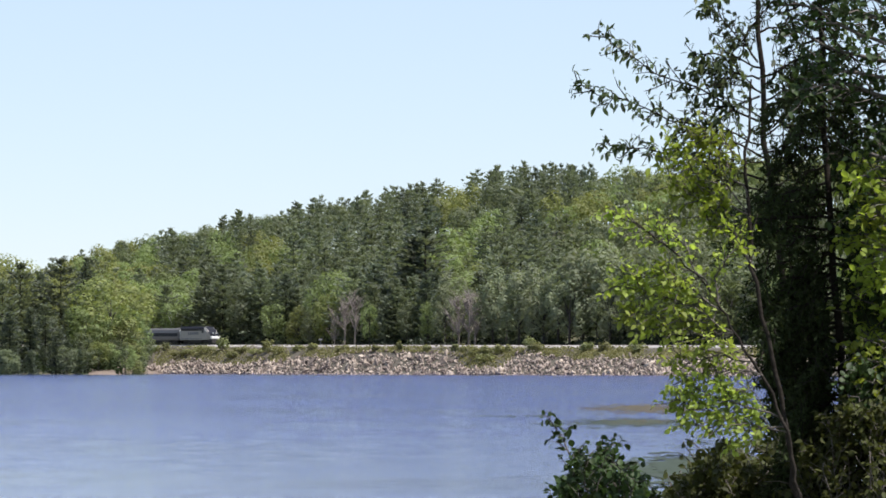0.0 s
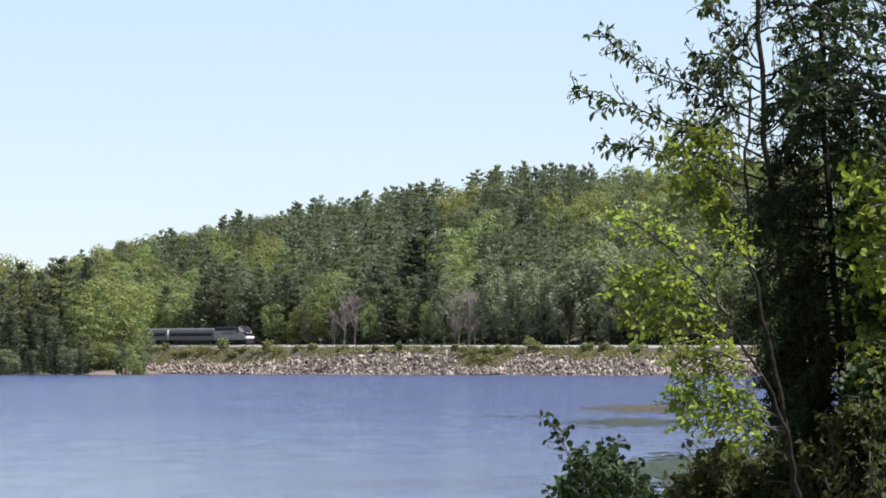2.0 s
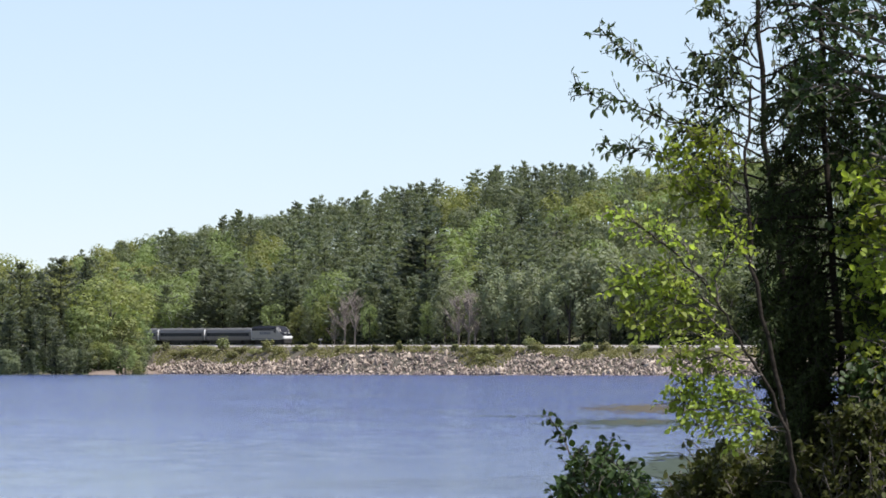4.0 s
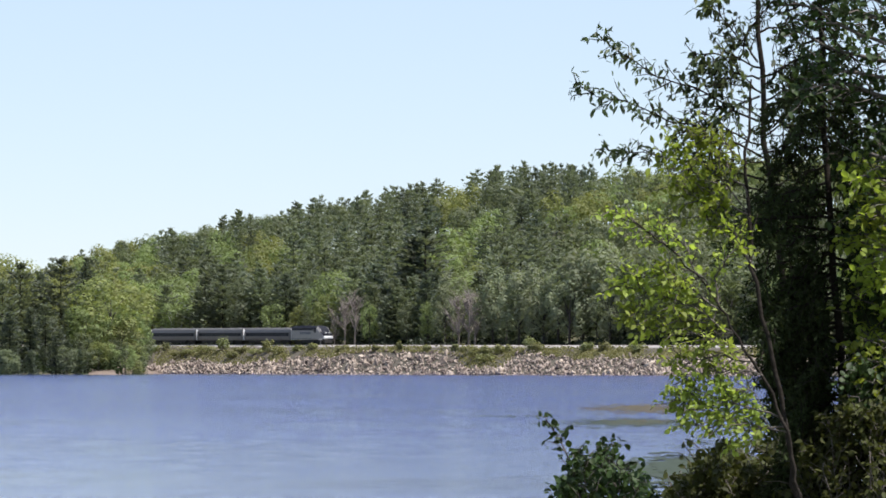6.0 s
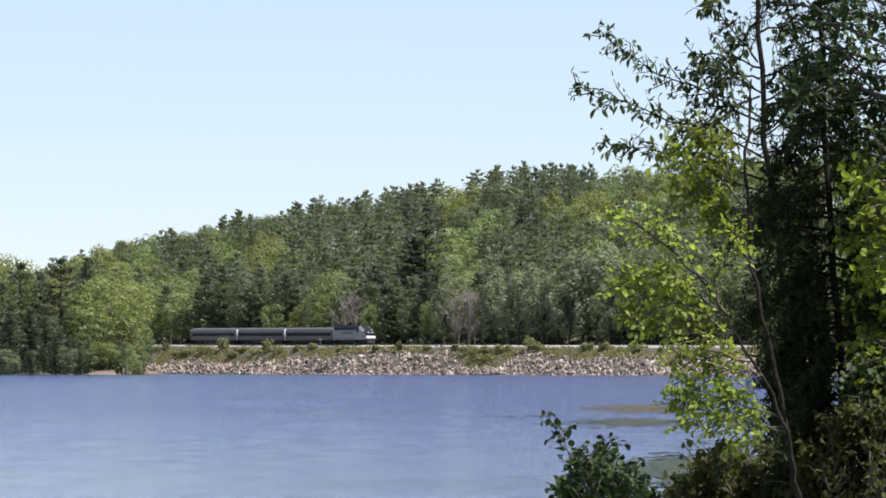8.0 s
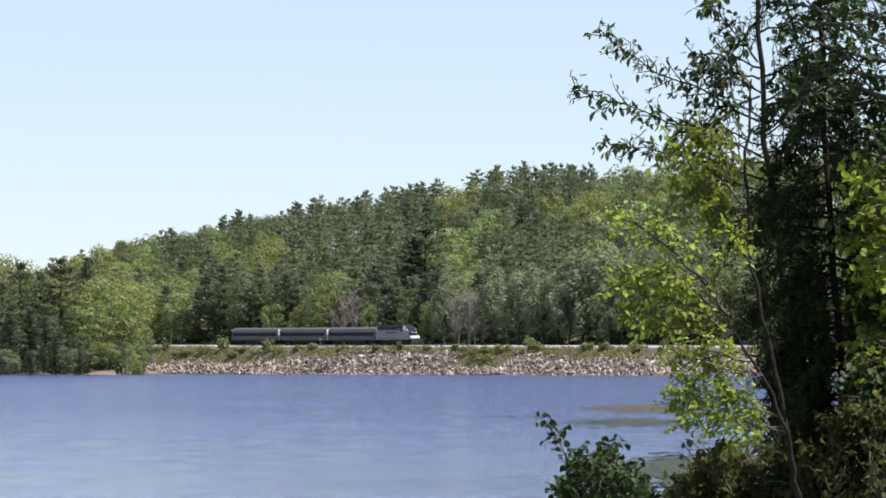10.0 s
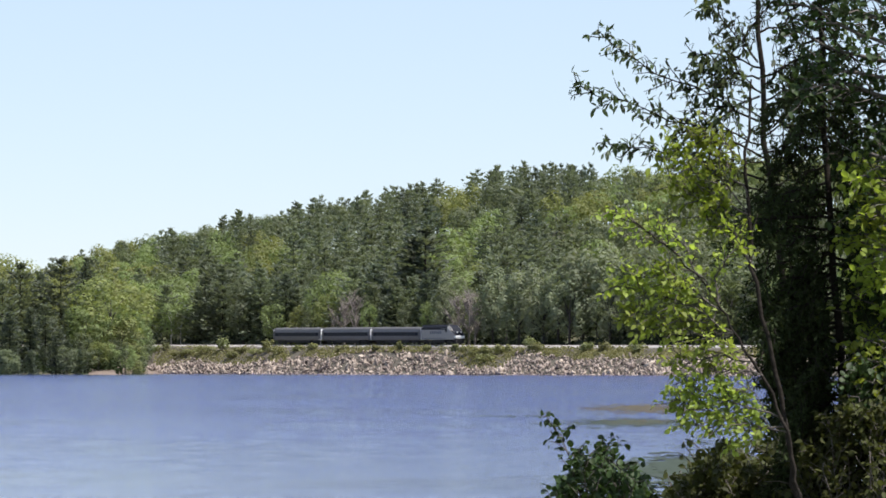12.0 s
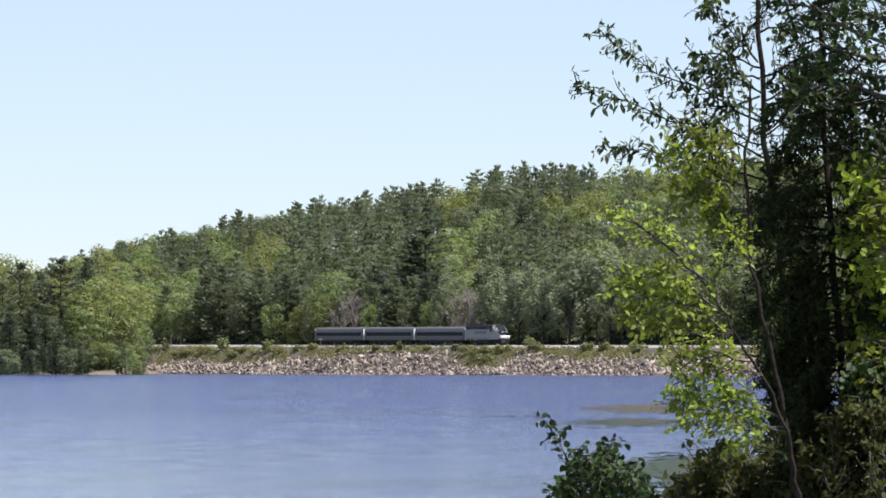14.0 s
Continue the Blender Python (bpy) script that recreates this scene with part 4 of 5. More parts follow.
def build_locomotive():
    """Diesel locomotive, 16.6 m long, with a raked nose; its front is towards -y."""
    loco = thing("locomotive", (0, 0, 0), "silver and dark blue diesel locomotive with a raked nose", "locomotive")
    hl = 8.3
    def ring(y, half, low, high, cut=0.45):
        p = [(-half, low), (-half, high - cut - 0.35), (-half * 0.97, high - cut), (-half * 0.72, high - 0.06), (-half * 0.3, high)]
        return [(x, y, z) for x, z in p + [(-x, z) for x, z in reversed(p)]]
    secs = [ring(hl, 1.50, 1.15, 4.20), ring(hl - 0.12, 1.53, 1.1, 4.28), ring(-hl + 4.4, 1.53, 1.1, 4.32), ring(-hl + 3.5, 1.53, 1.1, 4.32, 0.5),
            ring(-hl + 2.1, 1.50, 1.1, 3.62, 0.5), ring(-hl + 1.55, 1.42, 1.1, 3.05, 0.4), ring(-hl + 0.6, 1.22, 1.1, 2.72, 0.35), ring(-hl + 0.1, 0.85, 1.15, 2.45, 0.4)]
    part("body", loft(secs), M_GREY_PAINT, loco, "silver grey painted shell")
    # dark upper sides and roof
    top = []
    for y, hi in ((hl - 0.1, 4.30), (-hl + 4.4, 4.335), (-hl + 3.45, 4.335)):
        p = [(-1.545, 3.28), (-1.50, hi - 0.46), (-1.11, hi - 0.05), (-0.45, hi), (0.45, hi), (1.11, hi - 0.05), (1.50, hi - 0.46), (1.545, 3.28), (1.0, 3.3), (-1.0, 3.3)]
        top.append([(x, y, z) for x, z in p])
    part("roof", loft(top), M_DARK_PAINT, loco, "dark blue roof and upper side band")
    hood = [ring(-hl + 3.47, 1.40, 3.5, 4.335, 0.5), ring(-hl + 2.1, 1.40, 3.0, 3.64, 0.4), ring(-hl + 1.55, 1.36, 2.5, 3.07, 0.3), ring(-hl + 0.6, 1.20, 2.14, 2.74, 0.25),
            ring(-hl + 0.085, 0.865, 2.06, 2.465, 0.2)]
    part("hood", loft(hood), M_DARK_PAINT, loco, "dark blue nose hood")
    # windscreen, raked
    for sx in (-1, 1):
        bm = bmesh.new()
        q = [(sx * 0.08, -hl + 3.43, 4.12), (sx * 1.12, -hl + 3.40, 4.05), (sx * 1.30, -hl + 2.15, 3.36), (sx * 0.08, -hl + 2.10, 3.50)]
        up = Vector((0, -0.03, 0.05))
        a = [bm.verts.new(Vector(v) + up) for v in q]
        b = [bm.verts.new(Vector(v) + up * 2.2) for v in q]
        bm.faces.new(a); bm.faces.new(b[::-1])
        for i in range(4):
            bm.faces.new((a[i], b[i], b[(i + 1) % 4], a[(i + 1) % 4]))
        bmesh.ops.recalc_face_normals(bm, faces=bm.faces)
        part("windscreen", bm, M_GLASS_DARK, loco, "raked tinted windscreen")
        boxed("cab_window", *sorted((sx * 1.50, sx * 1.55)), -hl + 3.5, -hl + 4.5, 2.75, 3.3, M_GLASS_DARK, loco, 0.02)
        boxed("cab_door", *sorted((sx * 1.50, sx * 1.55)), -hl + 4.9, -hl + 5.6, 1.15, 3.15, M_GREY_PAINT, loco, 0.02)
        for i in range(6):
            y = -hl + 6.4 + i * 1.0
            boxed("lettering", *sorted((sx * 1.53, sx * 1.548)), y, y + 0.62, 2.35, 2.95, M_BLUE_BAR, loco, 0.0, "plain dark blue block letters")
        for i in range(5):
            y = -hl + 6.2 + i * 2.0
            boxed("grille", *sorted((sx * 1.49, sx * 1.565)), y, y + 1.7, 3.36, 3.76, M_UNDER, loco, 0.02, "black intake grille")
        boxed("headlight", *sorted((sx * 0.25, sx * 0.62)), -hl + 0.33, -hl + 0.75, 2.62, 2.80, M_LENS, loco, 0.03, "clear headlamp glass")
        boxed("side_stripe", *sorted((sx * 1.50, sx * 1.542)), -hl + 4.2, hl - 0.3, 1.32, 1.44, M_BLUE_BAR, loco)
        boxed("ditch_light", *sorted((sx * 0.85, sx * 1.1)), -hl - 0.02, -hl + 0.2, 1.55, 1.75, M_LENS, loco, 0.03)
    bm = bmesh.new()
    box(bm, -1.15, 1.15, -hl - 0.10, -hl + 0.75, 1.30, 1.98, 0.15)
    part("bumper", bm, M_WHITE_PAINT, loco, "white painted nose bumper")
    boxed("nose_band", -0.98, 0.98, -hl + 0.03, -hl + 0.42, 1.92, 2.36, M_DARK_PAINT, loco, 0.06, "dark band across the nose")
    bm = bmesh.new()
    secs = [[(-1.3, -hl + 0.6, 1.33), (1.3, -hl + 0.6, 1.33), (1.1, -hl + 0.5, 0.3), (-1.1, -hl + 0.5, 0.3)],
            [(-1.05, -hl + 0.02, 1.33), (1.05, -hl + 0.02, 1.33), (0.9, -hl - 0.1, 0.3), (-0.9, -hl - 0.1, 0.3)]]
    part("pilot", loft(secs), M_UNDER, loco, "black snow plough pilot")
    for sy in (-5.4, 5.4):
        bogie(loco, sy, 0.51)
    boxed("fuel_tank", -1.35, 1.35, -3.2, 3.2, 0.35, 1.1, M_UNDER, loco, 0.12, "black fuel tank")
    boxed("exhaust", -0.45, 0.45, 1.2, 2.6, 4.28, 4.46, M_UNDER, loco, 0.04)
    boxed("roof_hatch", -0.9, 0.9, 3.6, 7.6, 4.30, 4.42, M_DARK_PAINT, loco, 0.04)
    boxed("horn", -0.3, 0.3, -hl + 4.6, -hl + 5.0, 4.30, 4.46, M_SILVER_ROOF, loco, 0.03)
    boxed("end_wall", -1.42, 1.42, hl, hl + 0.05, 1.15, 3.9, M_GREY_PAINT, loco, 0.02)
    return loco


TRAIN = []


def build_train():
    TRAIN.append((build_locomotive(), 12.45, 5.4))
    first = build_coach("stainless steel passenger coach with a dark window band")
    TRAIN.append((first, 33.8, 9.1))
    for i in range(2):
        TRAIN.append((copy_thing(first, pose(0, 0, 0)), 59.8 + 26.0 * i, 9.1))


# where the train's nose is along the line, metres short of its last place, each second
NOSE_AT = [152.62, 143.3, 133.57, 123.48, 113.06, 102.36, 91.43, 80.32, 69.06, 57.71, 46.32, 34.91, 23.55, 12.27, 1.13]


def build_post():
    """Mile board beside the line."""
    s = 93.0
    x, y, p = track(s, 3.3)
    z = rail_z(s)
    post = thing("lineside_sign", (x, y, z - 1.0), "small pale board on a grey post beside the track", "sign")
    bm = bmesh.new()
    cylinder(bm, 0.06, 2.4, Matrix.Translation((0, 0, 1.2)), 10)
    part("post", bm, M_POST, post)
    boxed("board", -0.45, 0.45, -0.11, -0.06, 1.95, 2.28, M_POST, post, 0.02, "pale weathered board")


def build_weed():
    """Drifts of brown weed at the lake's surface, each of many flat shreds that thin out towards the rim."""
    rng = np.random.default_rng(91)
    # place, half widths, shreds, wet
    rows = [(8.8, 216, 1.4, 14, 900, 0), (6.0, 162, 1.2, 7.5, 560, 1), (6.3, 164, 0.7, 4.0, 200, 0), (2.9, 182, 1.1, 2.2, 70, 1), (4.9, 89, 1.2, 8, 1700, 1),
            (16.5, 385, 3.0, 8, 30, 1), (7.6, 118, 1.6, 5, 160, 1)]
    for cx, cy, rx, ry, count, wet in rows:
        vs, fs = [], []
        for k in range(count):
            u, v = rng.normal(0, 0.8, 2)
            x, y, z = cx + rx * u + 0.25 * rx * v, cy + ry * v, rng.uniform(0.004, 0.016)
            a, l = rng.uniform(0.06, 0.26), rng.uniform(0.02, 0.09) * ry + 0.08
            n = 7
            t = np.arange(n) * 2 * np.pi / n + rng.uniform(0, 1)
            r = rng.uniform(0.6, 1.2, n)
            base = len(vs)
            vs += [(x, y, z)] + [(x + a * q * math.cos(w), y + l * q * math.sin(w), z - 0.006) for w, q in zip(t, r)]
            fs += [(base, base + 1 + i, base + 1 + (i + 1) % n) for i in range(n)]
        ob = mesh_part("weed_mat", tri_mesh("weed_mat", np.array(vs), np.array(fs)), M_WEED_WET if wet else M_WEED)
        tagged(ob, "drift of dark wet weed just at the lake's surface" if wet else "flat brown drift of water weed floating on the lake", "water weed", "weed mats", "stuff")


# ---------------------------------------------------------------- trees on the near bank
NEAR = 30.0


def across(u, v):
    """Easting and height on the near bank from its setting-out units of 1/298.7 m."""
    return (u - 784) / 298.7, 1.8 + (648.5 - v) / 298.7


def leaf_shape(length, width):
    """One leaf along +y from its stalk, folded along the midrib: points and triangles."""
    v = np.array([(0, 0, 0), (-width * 0.42, length * 0.30, 0.10 * width), (-width * 0.40, length * 0.62, 0.06 * width), (0, length, -0.12 * length),
                  (width * 0.40, length * 0.62, 0.06 * width), (width * 0.42, length * 0.30, 0.10 * width), (0, length * 0.5, -0.06 * width)])
    f = np.array([(0, 6, 1), (1, 6, 2), (2, 6, 3), (3, 6, 4), (4, 6, 5), (5, 6, 0)])
    return v, f


def leaf_frames(at, way, rng, hang, n):
    """Rotation matrices of n leaves on a twig that runs along way; hang pulls the tips down."""
    d = np.asarray(way, float)[None] * 0.5 + rng.normal(size=(n, 3)) * 0.75
    d[:, 2] -= hang
    d /= np.linalg.norm(d, axis=1)[:, None] + 1e-9
    u = rng.normal(size=(n, 3)) * 0.55
    u[:, 2] += 0.9
    x = np.cross(d, u); x /= np.linalg.norm(x, axis=1)[:, None] + 1e-9
    z = np.cross(x, d)
    return np.stack([x, d, z], 2)


def along(pts, t):
    pts = np.asarray(pts, float)
    seg = np.linalg.norm(np.diff(pts, axis=0), axis=1)
    cum = np.concatenate([[0], np.cumsum(seg)]) / seg.sum()
    return np.array([np.interp(t, cum, pts[:, k]) for k in range(3)])


def smooth_line(pts, rng, n=9, wob=0.012):
    out = [along(pts, t) for t in np.linspace(0, 1, n)]
    return np.array([p + rng.normal(size=3) * wob * (0 < i < n - 1) for i, p in enumerate(out)])


def leafy_branch(tree, name, pts, r0, leaf_mat, bark, rng, twigs=14, leaves=9, twig_len=0.32, leaf=(0.07, 0.035), hang=0.5, start=0.25, depth=0.5,
                 singles=0, label="", droop=0.0, needles=False):
    """A branch with side twigs and leaves; its origin is where it springs from the trunk. singles: leaves kept as pieces of their own."""
    pts = np.asarray([(p[0], p[2] if len(p) > 2 else 0.0, p[1]) for p in pts], float)
    root = pts[0].copy()
    line = smooth_line(pts - root, rng)
    shape_v, shape_f = leaf_shape(*leaf)
    if needles:
        ln, wd = leaf
        shape_v = np.array([(0, 0, 0), (-wd * 0.5, ln * 0.5, 0), (0, ln, 0), (wd * 0.5, ln * 0.5, 0)])
        shape_f = np.array([(0, 3, 2), (0, 2, 1)])
    sprigs, P, R, S = [], [], [], []
    for i in range(twigs):
        t = start + (1 - start) * (i + rng.uniform(0, 0.9)) / twigs
        b = along(line, t)
        d = along(line, min(t + 0.04, 1)) - along(line, max(t - 0.04, 0))
        d /= np.linalg.norm(d) + 1e-9
        side = np.cross(d, (0, 1, 0)) * (1 if i % 2 else -1)
        w = d * rng.uniform(0.5, 1.1) + side * rng.uniform(0.3, 0.9) + np.array((0, rng.normal() * depth, -droop))
        w /= np.linalg.norm(w)
        e = b + w * twig_len * rng.uniform(0.5, 1.25) * (1.15 - 0.55 * t)
        sprigs.append(tube([b, (b + e) / 2 + rng.normal(size=3) * 0.02, e], [0.004, 0.003, 0.0015], 4))
        n = max(3, int(leaves * rng.uniform(0.6, 1.3)))
        q = ((np.arange(n) + rng.uniform(0.2, 1, n)) / n)[:, None]
        P.append(b * (1 - q) + e * q + rng.normal(size=(n, 3)) * 0.012)
        R.append(leaf_frames(b, w, rng, hang, n))
        S.append(rng.uniform(0.65, 1.25, n))
    n = max(4, leaves)
    P.append(np.array([along(line, 1 - 0.12 * rng.uniform()) for _ in range(n)]) + rng.normal(size=(n, 3)) * 0.015)
    R.append(leaf_frames(line[-1], line[-1] - line[-2], rng, hang, n))
    S.append(rng.uniform(0.6, 1.1, n))
    P, R, S = np.concatenate(P), np.concatenate(R), np.concatenate(S)
    wv, wf = tube(line, np.linspace(r0, r0 * 0.25, len(line)), 6)
    br = mesh_part(name, tri_mesh(name, wv, wf), bark, tree, label)
    br.location = Vector(root)
    wv, wf = joined(sprigs)
    tagged(mesh_part("twig_spray", tri_mesh("twig_spray", wv, wf), bark, br), kind="stuff")
    if singles:
        order = np.argsort(P[:, 0])
        one = tri_mesh("leaf", shape_v, shape_f)
        one.materials.append(leaf_mat)
        for j in order[:singles]:
            ob = new("leaf", one)
            ob.parent = br
            m = Matrix([[float(c) for c in row] for row in R[j]]).to_4x4()
            ob.matrix_basis = Matrix.Translation(Vector(P[j])) @ m @ Matrix.Diagonal((S[j], S[j], S[j], 1))
        P, R, S = P[order[singles:]], R[order[singles:]], S[order[singles:]]
    if len(P):
        v = (np.einsum("nij,kj->nki", R, shape_v) * S[:, None, None] + P[:, None]).reshape(-1, 3)
        f = (np.arange(len(P))[:, None, None] * len(shape_v) + shape_f[None]).reshape(-1, 3)
        tagged(mesh_part("foliage", tri_mesh("foliage", v, f), leaf_mat, br), kind="stuff")
    return br


SWAY = []


def trunk_of(tree, pts, radii, mat, rng, label=""):
    pts = np.asarray([(p[0], p[2] if len(p) > 2 else 0.0, p[1]) for p in pts], float)
    n = 4 * len(pts)
    line = smooth_line(pts, rng, n, 0.008)
    v, f = tube(line, np.interp(np.linspace(0, 1, n), np.linspace(0, 1, len(radii)), radii), 9)
    return mesh_part("trunk", tri_mesh("trunk", v, f), mat, tree, label, smooth=True)


def near_tree(name, base_x, base_y, label):
    return set_back(thing(name, (0, base_y, 0), label, "tree", "trees on the near bank"), base_y)


def set_back(t, y):
    """Grow a thing with its distance, so that its setting-out holds at that distance."""
    k = y / NEAR
    t.location, t.scale = (0, y, 1.8 * (1 - k)), (k, k, k)
    return t


def build_ash():
    rng = np.random.default_rng(101)
    t = near_tree("ash_tree", 0, NEAR, "slender young tree with drooping dark leaves at the water's edge")
    trunk_of(t, [(2.102, 0.021), (2.089, 1.293), (2.022, 2.230), (1.935, 2.866), (1.878, 3.569), (1.848, 4.473), (1.828, 5.645)], [0.034, 0.027, 0.022, 0.018, 0.015, 0.012, 0.006], M_BARK_DARK, rng)
    arms = [([(1.878, 3.251), (1.527, 3.429), (1.225, 3.586), (1.045, 3.690), (0.925, 3.790)], 100, 18, 0.28), ([(1.902, 3.034), (1.493, 3.228), (1.125, 3.352), (0.905, 3.390), (0.780, 3.478)], 100, 20, 0.30),
            ([(1.915, 2.900), (1.527, 3.000), (1.225, 3.084), (0.941, 3.117)], 60, 16, 0.26), ([(1.868, 3.603), (1.727, 3.770), (1.610, 3.904), (1.543, 3.931)], 30, 12, 0.25)]
    arms += [([(1.861, 3.837), (1.694, 3.670), (1.560, 3.603)], 0, 10, 0.22), ([(1.861, 3.770), (2.062, 3.837), (2.297, 3.871), (2.497, 3.770)], 0, 14, 0.3), ([(1.855, 4.072), (1.694, 4.038), (1.560, 3.938)], 0, 12, 0.3),
            ([(1.881, 3.402), (1.727, 3.335), (1.527, 3.201), (1.359, 3.168)], 0, 16, 0.3), ([(1.895, 3.201), (2.129, 3.335), (2.397, 3.368)], 0, 14, 0.3), ([(1.878, 3.502), (1.694, 3.536), (1.493, 3.536)], 0, 14, 0.28),
            ([(1.848, 4.306), (2.062, 4.473), (2.330, 4.574)], 0, 14, 0.4), ([(1.848, 4.406), (1.661, 4.607), (1.527, 4.741)], 0, 12, 0.3)]
    for i in range(16):
        y0 = 345 - i * 15
        x0 = 1338 + max(y0, 0) * 0.07
        sgn = -1 if i % 3 == 0 else 1
        ln = rng.uniform(70, 150)
        arms.append(([across(x0, y0), across(x0 + sgn * ln * 0.5, y0 - 25), across(x0 + sgn * ln, y0 - 20)], 0, 9, 0.40))
    for i, (pts, singles, tw, ln) in enumerate(arms):
        # every other later bough takes the ash colour with sunlight painted in
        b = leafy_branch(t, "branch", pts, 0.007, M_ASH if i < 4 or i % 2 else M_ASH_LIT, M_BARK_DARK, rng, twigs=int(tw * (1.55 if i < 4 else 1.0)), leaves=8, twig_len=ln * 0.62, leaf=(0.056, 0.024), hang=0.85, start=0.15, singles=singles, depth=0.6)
        if i < 5:
            SWAY.append((b, 1.1 + 0.25 * i, 0.9 + 0.13 * i, 1.3 * i))


def build_birch():
    rng = np.random.default_rng(102)
    t = near_tree("birch_sapling", 0, NEAR - 2.4, "leaning sapling with bright green sunlit leaves on pale boughs")
    lead = [(1440, 1150), (1418, 900), (1400, 772), (1368, 700), (1332, 640), (1300, 588), (1256, 512), (1205, 455), (1145, 410), (1085, 378)]
    trunk_of(t, [across(*p) for p in lead], [0.014, 0.013, 0.012, 0.011, 0.010, 0.009, 0.007, 0.005, 0.004, 0.003], M_BARK_DARK, rng, "thin leaning dark stem")
    # setting-out of each bough, its twigs and its leaves per twig
    arms = [([(1205, 455), (1160, 415), (1115, 392), (1075, 374)], 13, 5), ([(1256, 512), (1222, 462), (1195, 425), (1170, 395)], 10, 5), ([(1280, 552), (1215, 515), (1160, 490), (1100, 486)], 17, 8),
            ([(1300, 588), (1225, 548), (1150, 520), (1082, 508)], 18, 9), ([(1300, 590), (1230, 575), (1170, 565), (1105, 552)], 18, 9), ([(1325, 630), (1260, 598), (1190, 585), (1130, 580)], 15, 8), ([(1270, 535), (1268, 490), (1290, 455), (1312, 425)], 9, 5)]
    arms += [([(1240, 492), (1222, 500), (1195, 498), (1165, 470)], 10, 7), ([(1330, 640), (1280, 628), (1230, 630), (1188, 640)], 15, 8), ([(1350, 665), (1300, 655), (1250, 662), (1205, 672)], 14, 7),
             ([(1395, 765), (1330, 748), (1265, 735), (1188, 700)], 22, 9), ([(1385, 742), (1320, 718), (1260, 705), (1212, 690)], 18, 8), ([(1390, 755), (1300, 762), (1240, 752), (1205, 742)], 16, 8),
             ([(1350, 668), (1335, 690), (1300, 692), (1270, 684)], 10, 6)]
    for i, (pts, tw, lv) in enumerate(arms):
        b = leafy_branch(t, "branch", [across(*p) for p in pts], 0.006, M_SUNLIT, M_BARK, rng, twigs=int(tw * 1.15), leaves=lv + 4, twig_len=0.20, leaf=(0.042, 0.030), hang=0.45, start=0.15, depth=0.6)
        if i in (0, 1, 3, 5, 9, 11):
            SWAY.append((b, 0.5, 1.1 + 0.1 * i, 0.7 * i))


def build_oak_sapling():
    rng = np.random.default_rng(112)
    t = near_tree("oak_sapling", 0, NEAR - 1.7, "slim dark-stemmed sapling with thin yellow-green leaves")
    trunk_of(t, [across(*p) for p in [(1440, 1150), (1412, 900), (1385, 720), (1350, 560), (1330, 460), (1320, 330), (1324, 220), (1330, 140)]],
             [0.017, 0.016, 0.015, 0.014, 0.013, 0.012, 0.010, 0.005], M_BARK_DARK, rng, "slim dark stem")
    arms = [[(1330, 440), (1270, 345), (1215, 300), (1165, 275)], [(1325, 390), (1275, 310), (1225, 275), (1185, 255)], [(1322, 350), (1290, 305), (1262, 280), (1245, 262)], [(1338, 480), (1290, 400), (1240, 350), (1190, 322)],
            [(1340, 500), (1320, 440), (1290, 400), (1250, 385)], [(1322, 300), (1290, 262), (1262, 248), (1230, 240)],
            [(1325, 380), (1300, 365), (1262, 350), (1225, 335)]]
    for i, pts in enumerate(arms):
        leafy_branch(t, "branch", [across(*p) for p in pts], 0.006, M_OAKLING_LIT_MAPLE, M_BARK, rng, twigs=15, leaves=10, twig_len=0.24, leaf=(0.050, 0.028), hang=0.5, start=0.3, depth=0.7)


def build_maple():
    rng = np.random.default_rng(103)
    t = near_tree("maple_tree", 0, NEAR - 1.5, "broad-leaved tree beside a dark conifer, sunlight painted into its middle boughs")
    trunk_of(t, [(3.033, 0.021), (2.966, 1.628), (2.916, 2.632), (2.866, 3.469), (2.832, 4.641), (2.799, 5.980)], [0.06, 0.055, 0.048, 0.04, 0.03, 0.012], M_BARK, rng)
    for i in range(46):
        y0 = 760 - i * 20.5
        x0 = 1700 - (780 - y0) * 0.04
        sgn = -1 if i % 6 else 1
        ln = rng.uniform(110, 195) if y0 > 240 else rng.uniform(190, 310)
        p = []
        for q in (0, 0.35, 0.7, 1.0):
            p.append(across(x0 + sgn * ln * q, y0 - 60 * q + rng.uniform(-20, 20)) + (rng.uniform(-0.5, 0.5) * q,))
        # sun and shade painted by height: bright leaf colour midway, dark elsewhere
        leafy_branch(t, "branch", p, 0.018, M_OAKLING_LIT_MAPLE if 340 < y0 < 700 and i % 3 else M_ALDER_DIM_MAPLE, M_BARK, rng, twigs=16 if y0 > 200 else 11, leaves=11, twig_len=0.34, leaf=(0.050, 0.040), hang=0.4, start=0.2, depth=0.8)


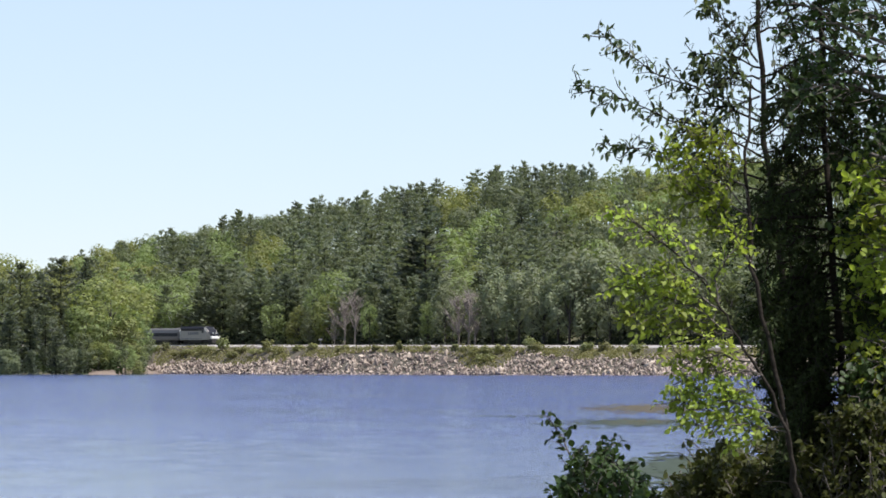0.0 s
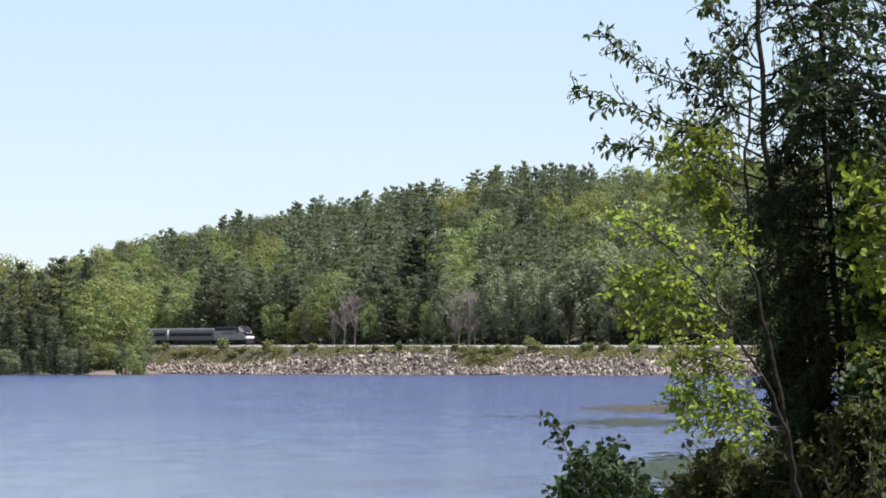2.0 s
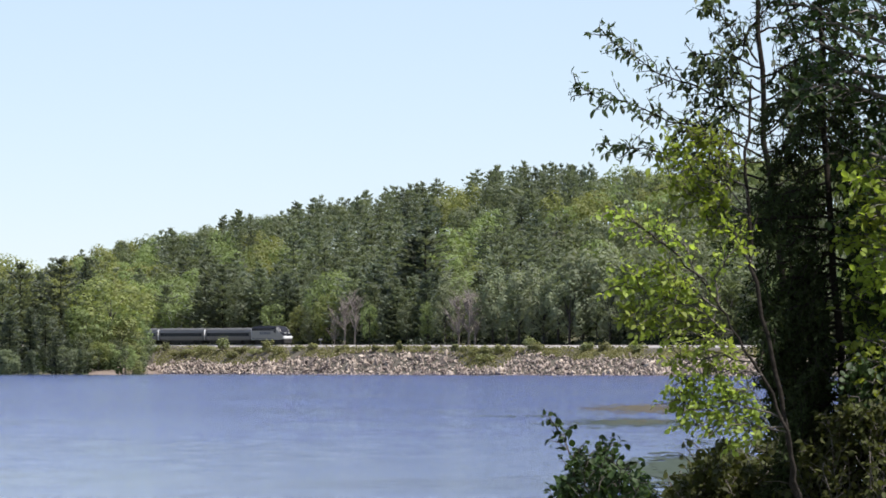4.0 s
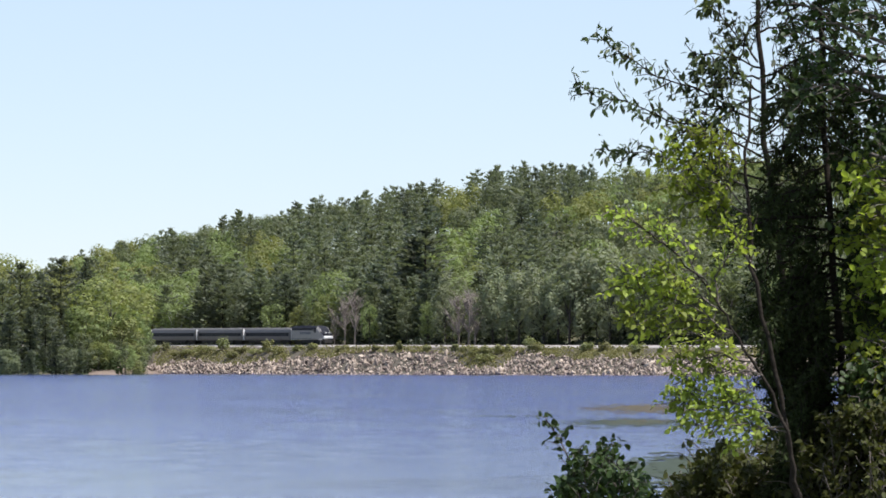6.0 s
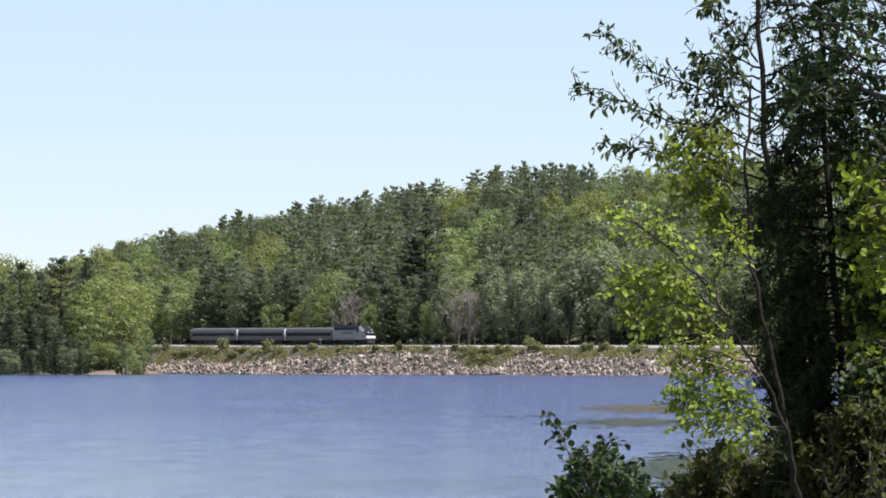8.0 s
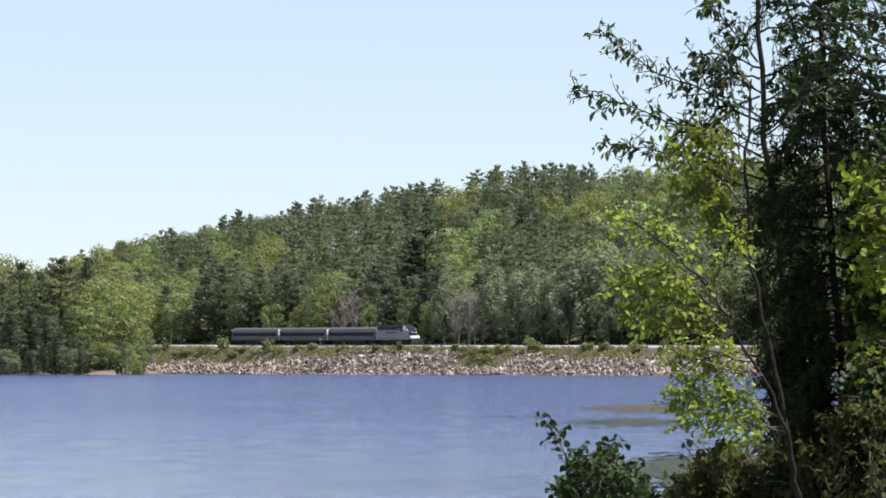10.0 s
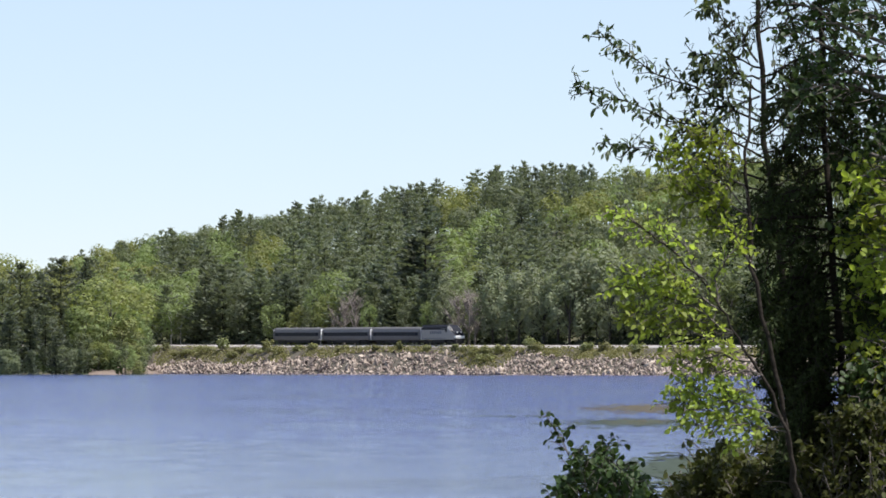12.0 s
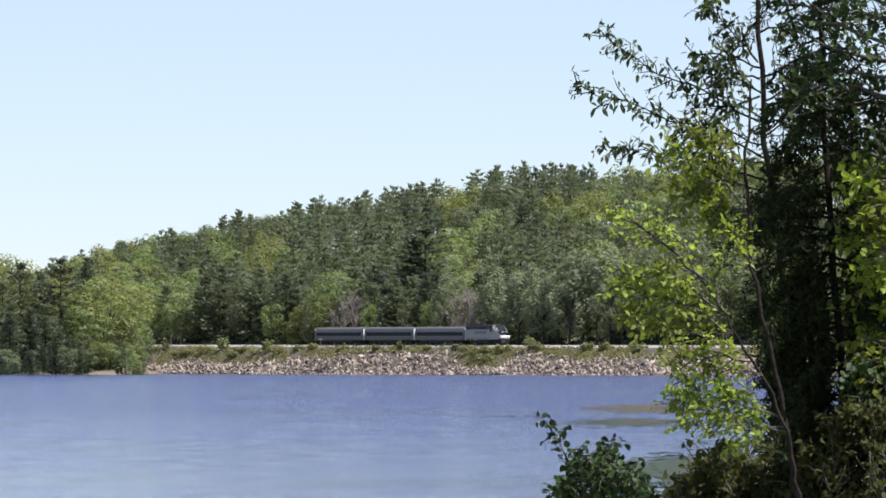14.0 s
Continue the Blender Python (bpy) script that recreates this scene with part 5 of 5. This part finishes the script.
def build_hemlock():
    rng = np.random.default_rng(104)
    t = near_tree("hemlock_tree", 0, NEAR - 1.0, "dark shaded hemlock with drooping sprays of short needles")
    trunk_of(t, [(2.497, -0.046), (2.397, 1.018), (2.330, 2.096), (2.263, 3.134), (2.236, 3.971), (2.223, 4.808), (2.216, 5.846)], [0.034, 0.030, 0.024, 0.019, 0.017, 0.014, 0.005], M_BARK_DARK, rng)
    for i in range(150):
        y0 = 1010 - i * 16 if i < 88 else 980 - (i - 88) * 10.5
        x0 = 1452 + max(y0, 0) * 0.054
        sgn = -1 if i % 2 else 1
        ln = rng.uniform(80, 175) * (1.0 if y0 > 300 else 0.75) * (1.25 if y0 > 560 else 1)
        thin = 1.0 if y0 > 480 else (0.9 if y0 > 330 else (0.72 if y0 > 120 else 0.34))
        if sgn < 0:
            ln *= 0.85 if y0 < 560 else 0.60
            if 340 < y0 < 430:
                ln, thin = ln * 1.4, 0.7
        elif y0 < 780:
            if y0 > 330 and i % 4 == 0:
                continue
            ln *= 0.58
        fall = 22 if 330 < y0 < 430 else 62
        yy = rng.uniform(-0.6, 0.6)
        p = [across(x0, y0) + (0.0,), across(x0 + sgn * ln * 0.45, y0 + 0.13 * fall) + (yy * 0.5,), across(x0 + sgn * ln * 0.8, y0 + 0.5 * fall) + (yy * 0.8,), across(x0 + sgn * ln, y0 + fall) + (yy,)]
        leafy_branch(t, "branch", p, 0.010, M_HEMLOCK_SCRUB_SHADE, M_BARK_DARK, rng, twigs=int(26 * thin), leaves=int(42 * thin), twig_len=0.25, leaf=(0.042, 0.013), needles=True, hang=0.25, start=0.08, depth=0.8, droop=0.35)


def build_shrubs_near():
    rng = np.random.default_rng(105)
    for n, (x0, top, spread, count, depth) in enumerate([(1062, 802, 100, 16, NEAR - 1.5), (1265, 800, 95, 24, NEAR + 0.5), (1400, 775, 110, 26, NEAR + 0.4), (1520, 700, 110, 20, NEAR - 1.7)]):
        t = thing("alder_shrub", (0, depth, 0), "leafy green shrub at the near water's edge" if n == 0 else "shaded leafy shrub under the trees on the near bank", "shrub", "shrubs on the near bank")
        set_back(t, depth)
        for i in range(count):
            q = (i + 0.5) / count * 2 - 1
            yt = top + 90 * abs(q) ** 1.5 + rng.uniform(-22, 30)
            p = [across(x0 + q * 20, 1100), across(x0 + q * spread * 0.5, 960), across(x0 + q * spread * 0.85, (yt + 930) / 2), across(x0 + q * spread, yt)]
            p = [c + (rng.uniform(-0.35, 0.35) * k,) for k, c in enumerate(p)]
            # shrubs under the trees get the leaf colour with shade painted in
            b = leafy_branch(t, "stem", p, 0.007, M_SHADE_SHRUB if n else M_ALDER_DIM_MAPLE, M_BARK, rng, twigs=18, leaves=10, twig_len=0.24, leaf=(0.050, 0.038), hang=0.35, start=0.35, depth=0.7)
            if n == 0 and i % 3 == 0:
                SWAY.append((b, 1.2, 1.2 + 0.05 * i, 0.9 * i))
        if n == 0:
            p = [across(1055, 1100) + (0,), across(1040, 900) + (0,), across(1010, 800) + (0,), across(968, 742) + (0,)]
            b = leafy_branch(t, "stem", p, 0.012, M_ALDER_DIM_MAPLE, M_BARK, rng, twigs=14, leaves=8, twig_len=0.16, leaf=(0.050, 0.038), hang=0.3, start=0.45, depth=0.5)
            SWAY.append((b, 1.0, 0.8, 0.4))


# ---------------------------------------------------------------- everything in its place
build_ground()
build_railway()
tree_kinds()
build_edge_trees()
build_hill_woods()
build_undergrowth()
build_train()
build_post()
build_weed()
build_ash()
build_birch()
build_oak_sapling()
build_maple()
build_hemlock()
build_shrubs_near()
build_bank_grass()
build_bushes()
build_rocks()


def motions():
    """The train runs along its line; boughs on the near bank sway in the wind."""
    for ob, back, reach in TRAIN:
        rows = []
        for i, nose in enumerate(NOSE_AT):
            s = nose + back
            x0, y0, _ = track(s - reach)
            x1, y1, _ = track(s + reach)
            turn = math.degrees(math.atan2(-(x1 - x0), y1 - y0))
            rows.append((float(i), pose((x0 + x1) / 2, (y0 + y1) / 2, rail_z(s), math.degrees(math.atan(0.0042)), 0, turn)))
        walk(ob, rows)
    for ob, size, pace, lag in SWAY:
        at = ob.location.copy()
        rows = []
        for i in range(29):
            t = i * 0.5
            a = size * (0.6 * math.sin(pace * t * 2.1 + lag) + 0.4 * math.sin(pace * t * 4.3 + 2.3 * lag))
            b = size * 0.7 * math.sin(pace * t * 2.9 + 1.7 * lag)
            rows.append((t, pose(at.x, at.y, at.z, 0.4 * b, a, b)))
        walk(ob, rows)


motions()
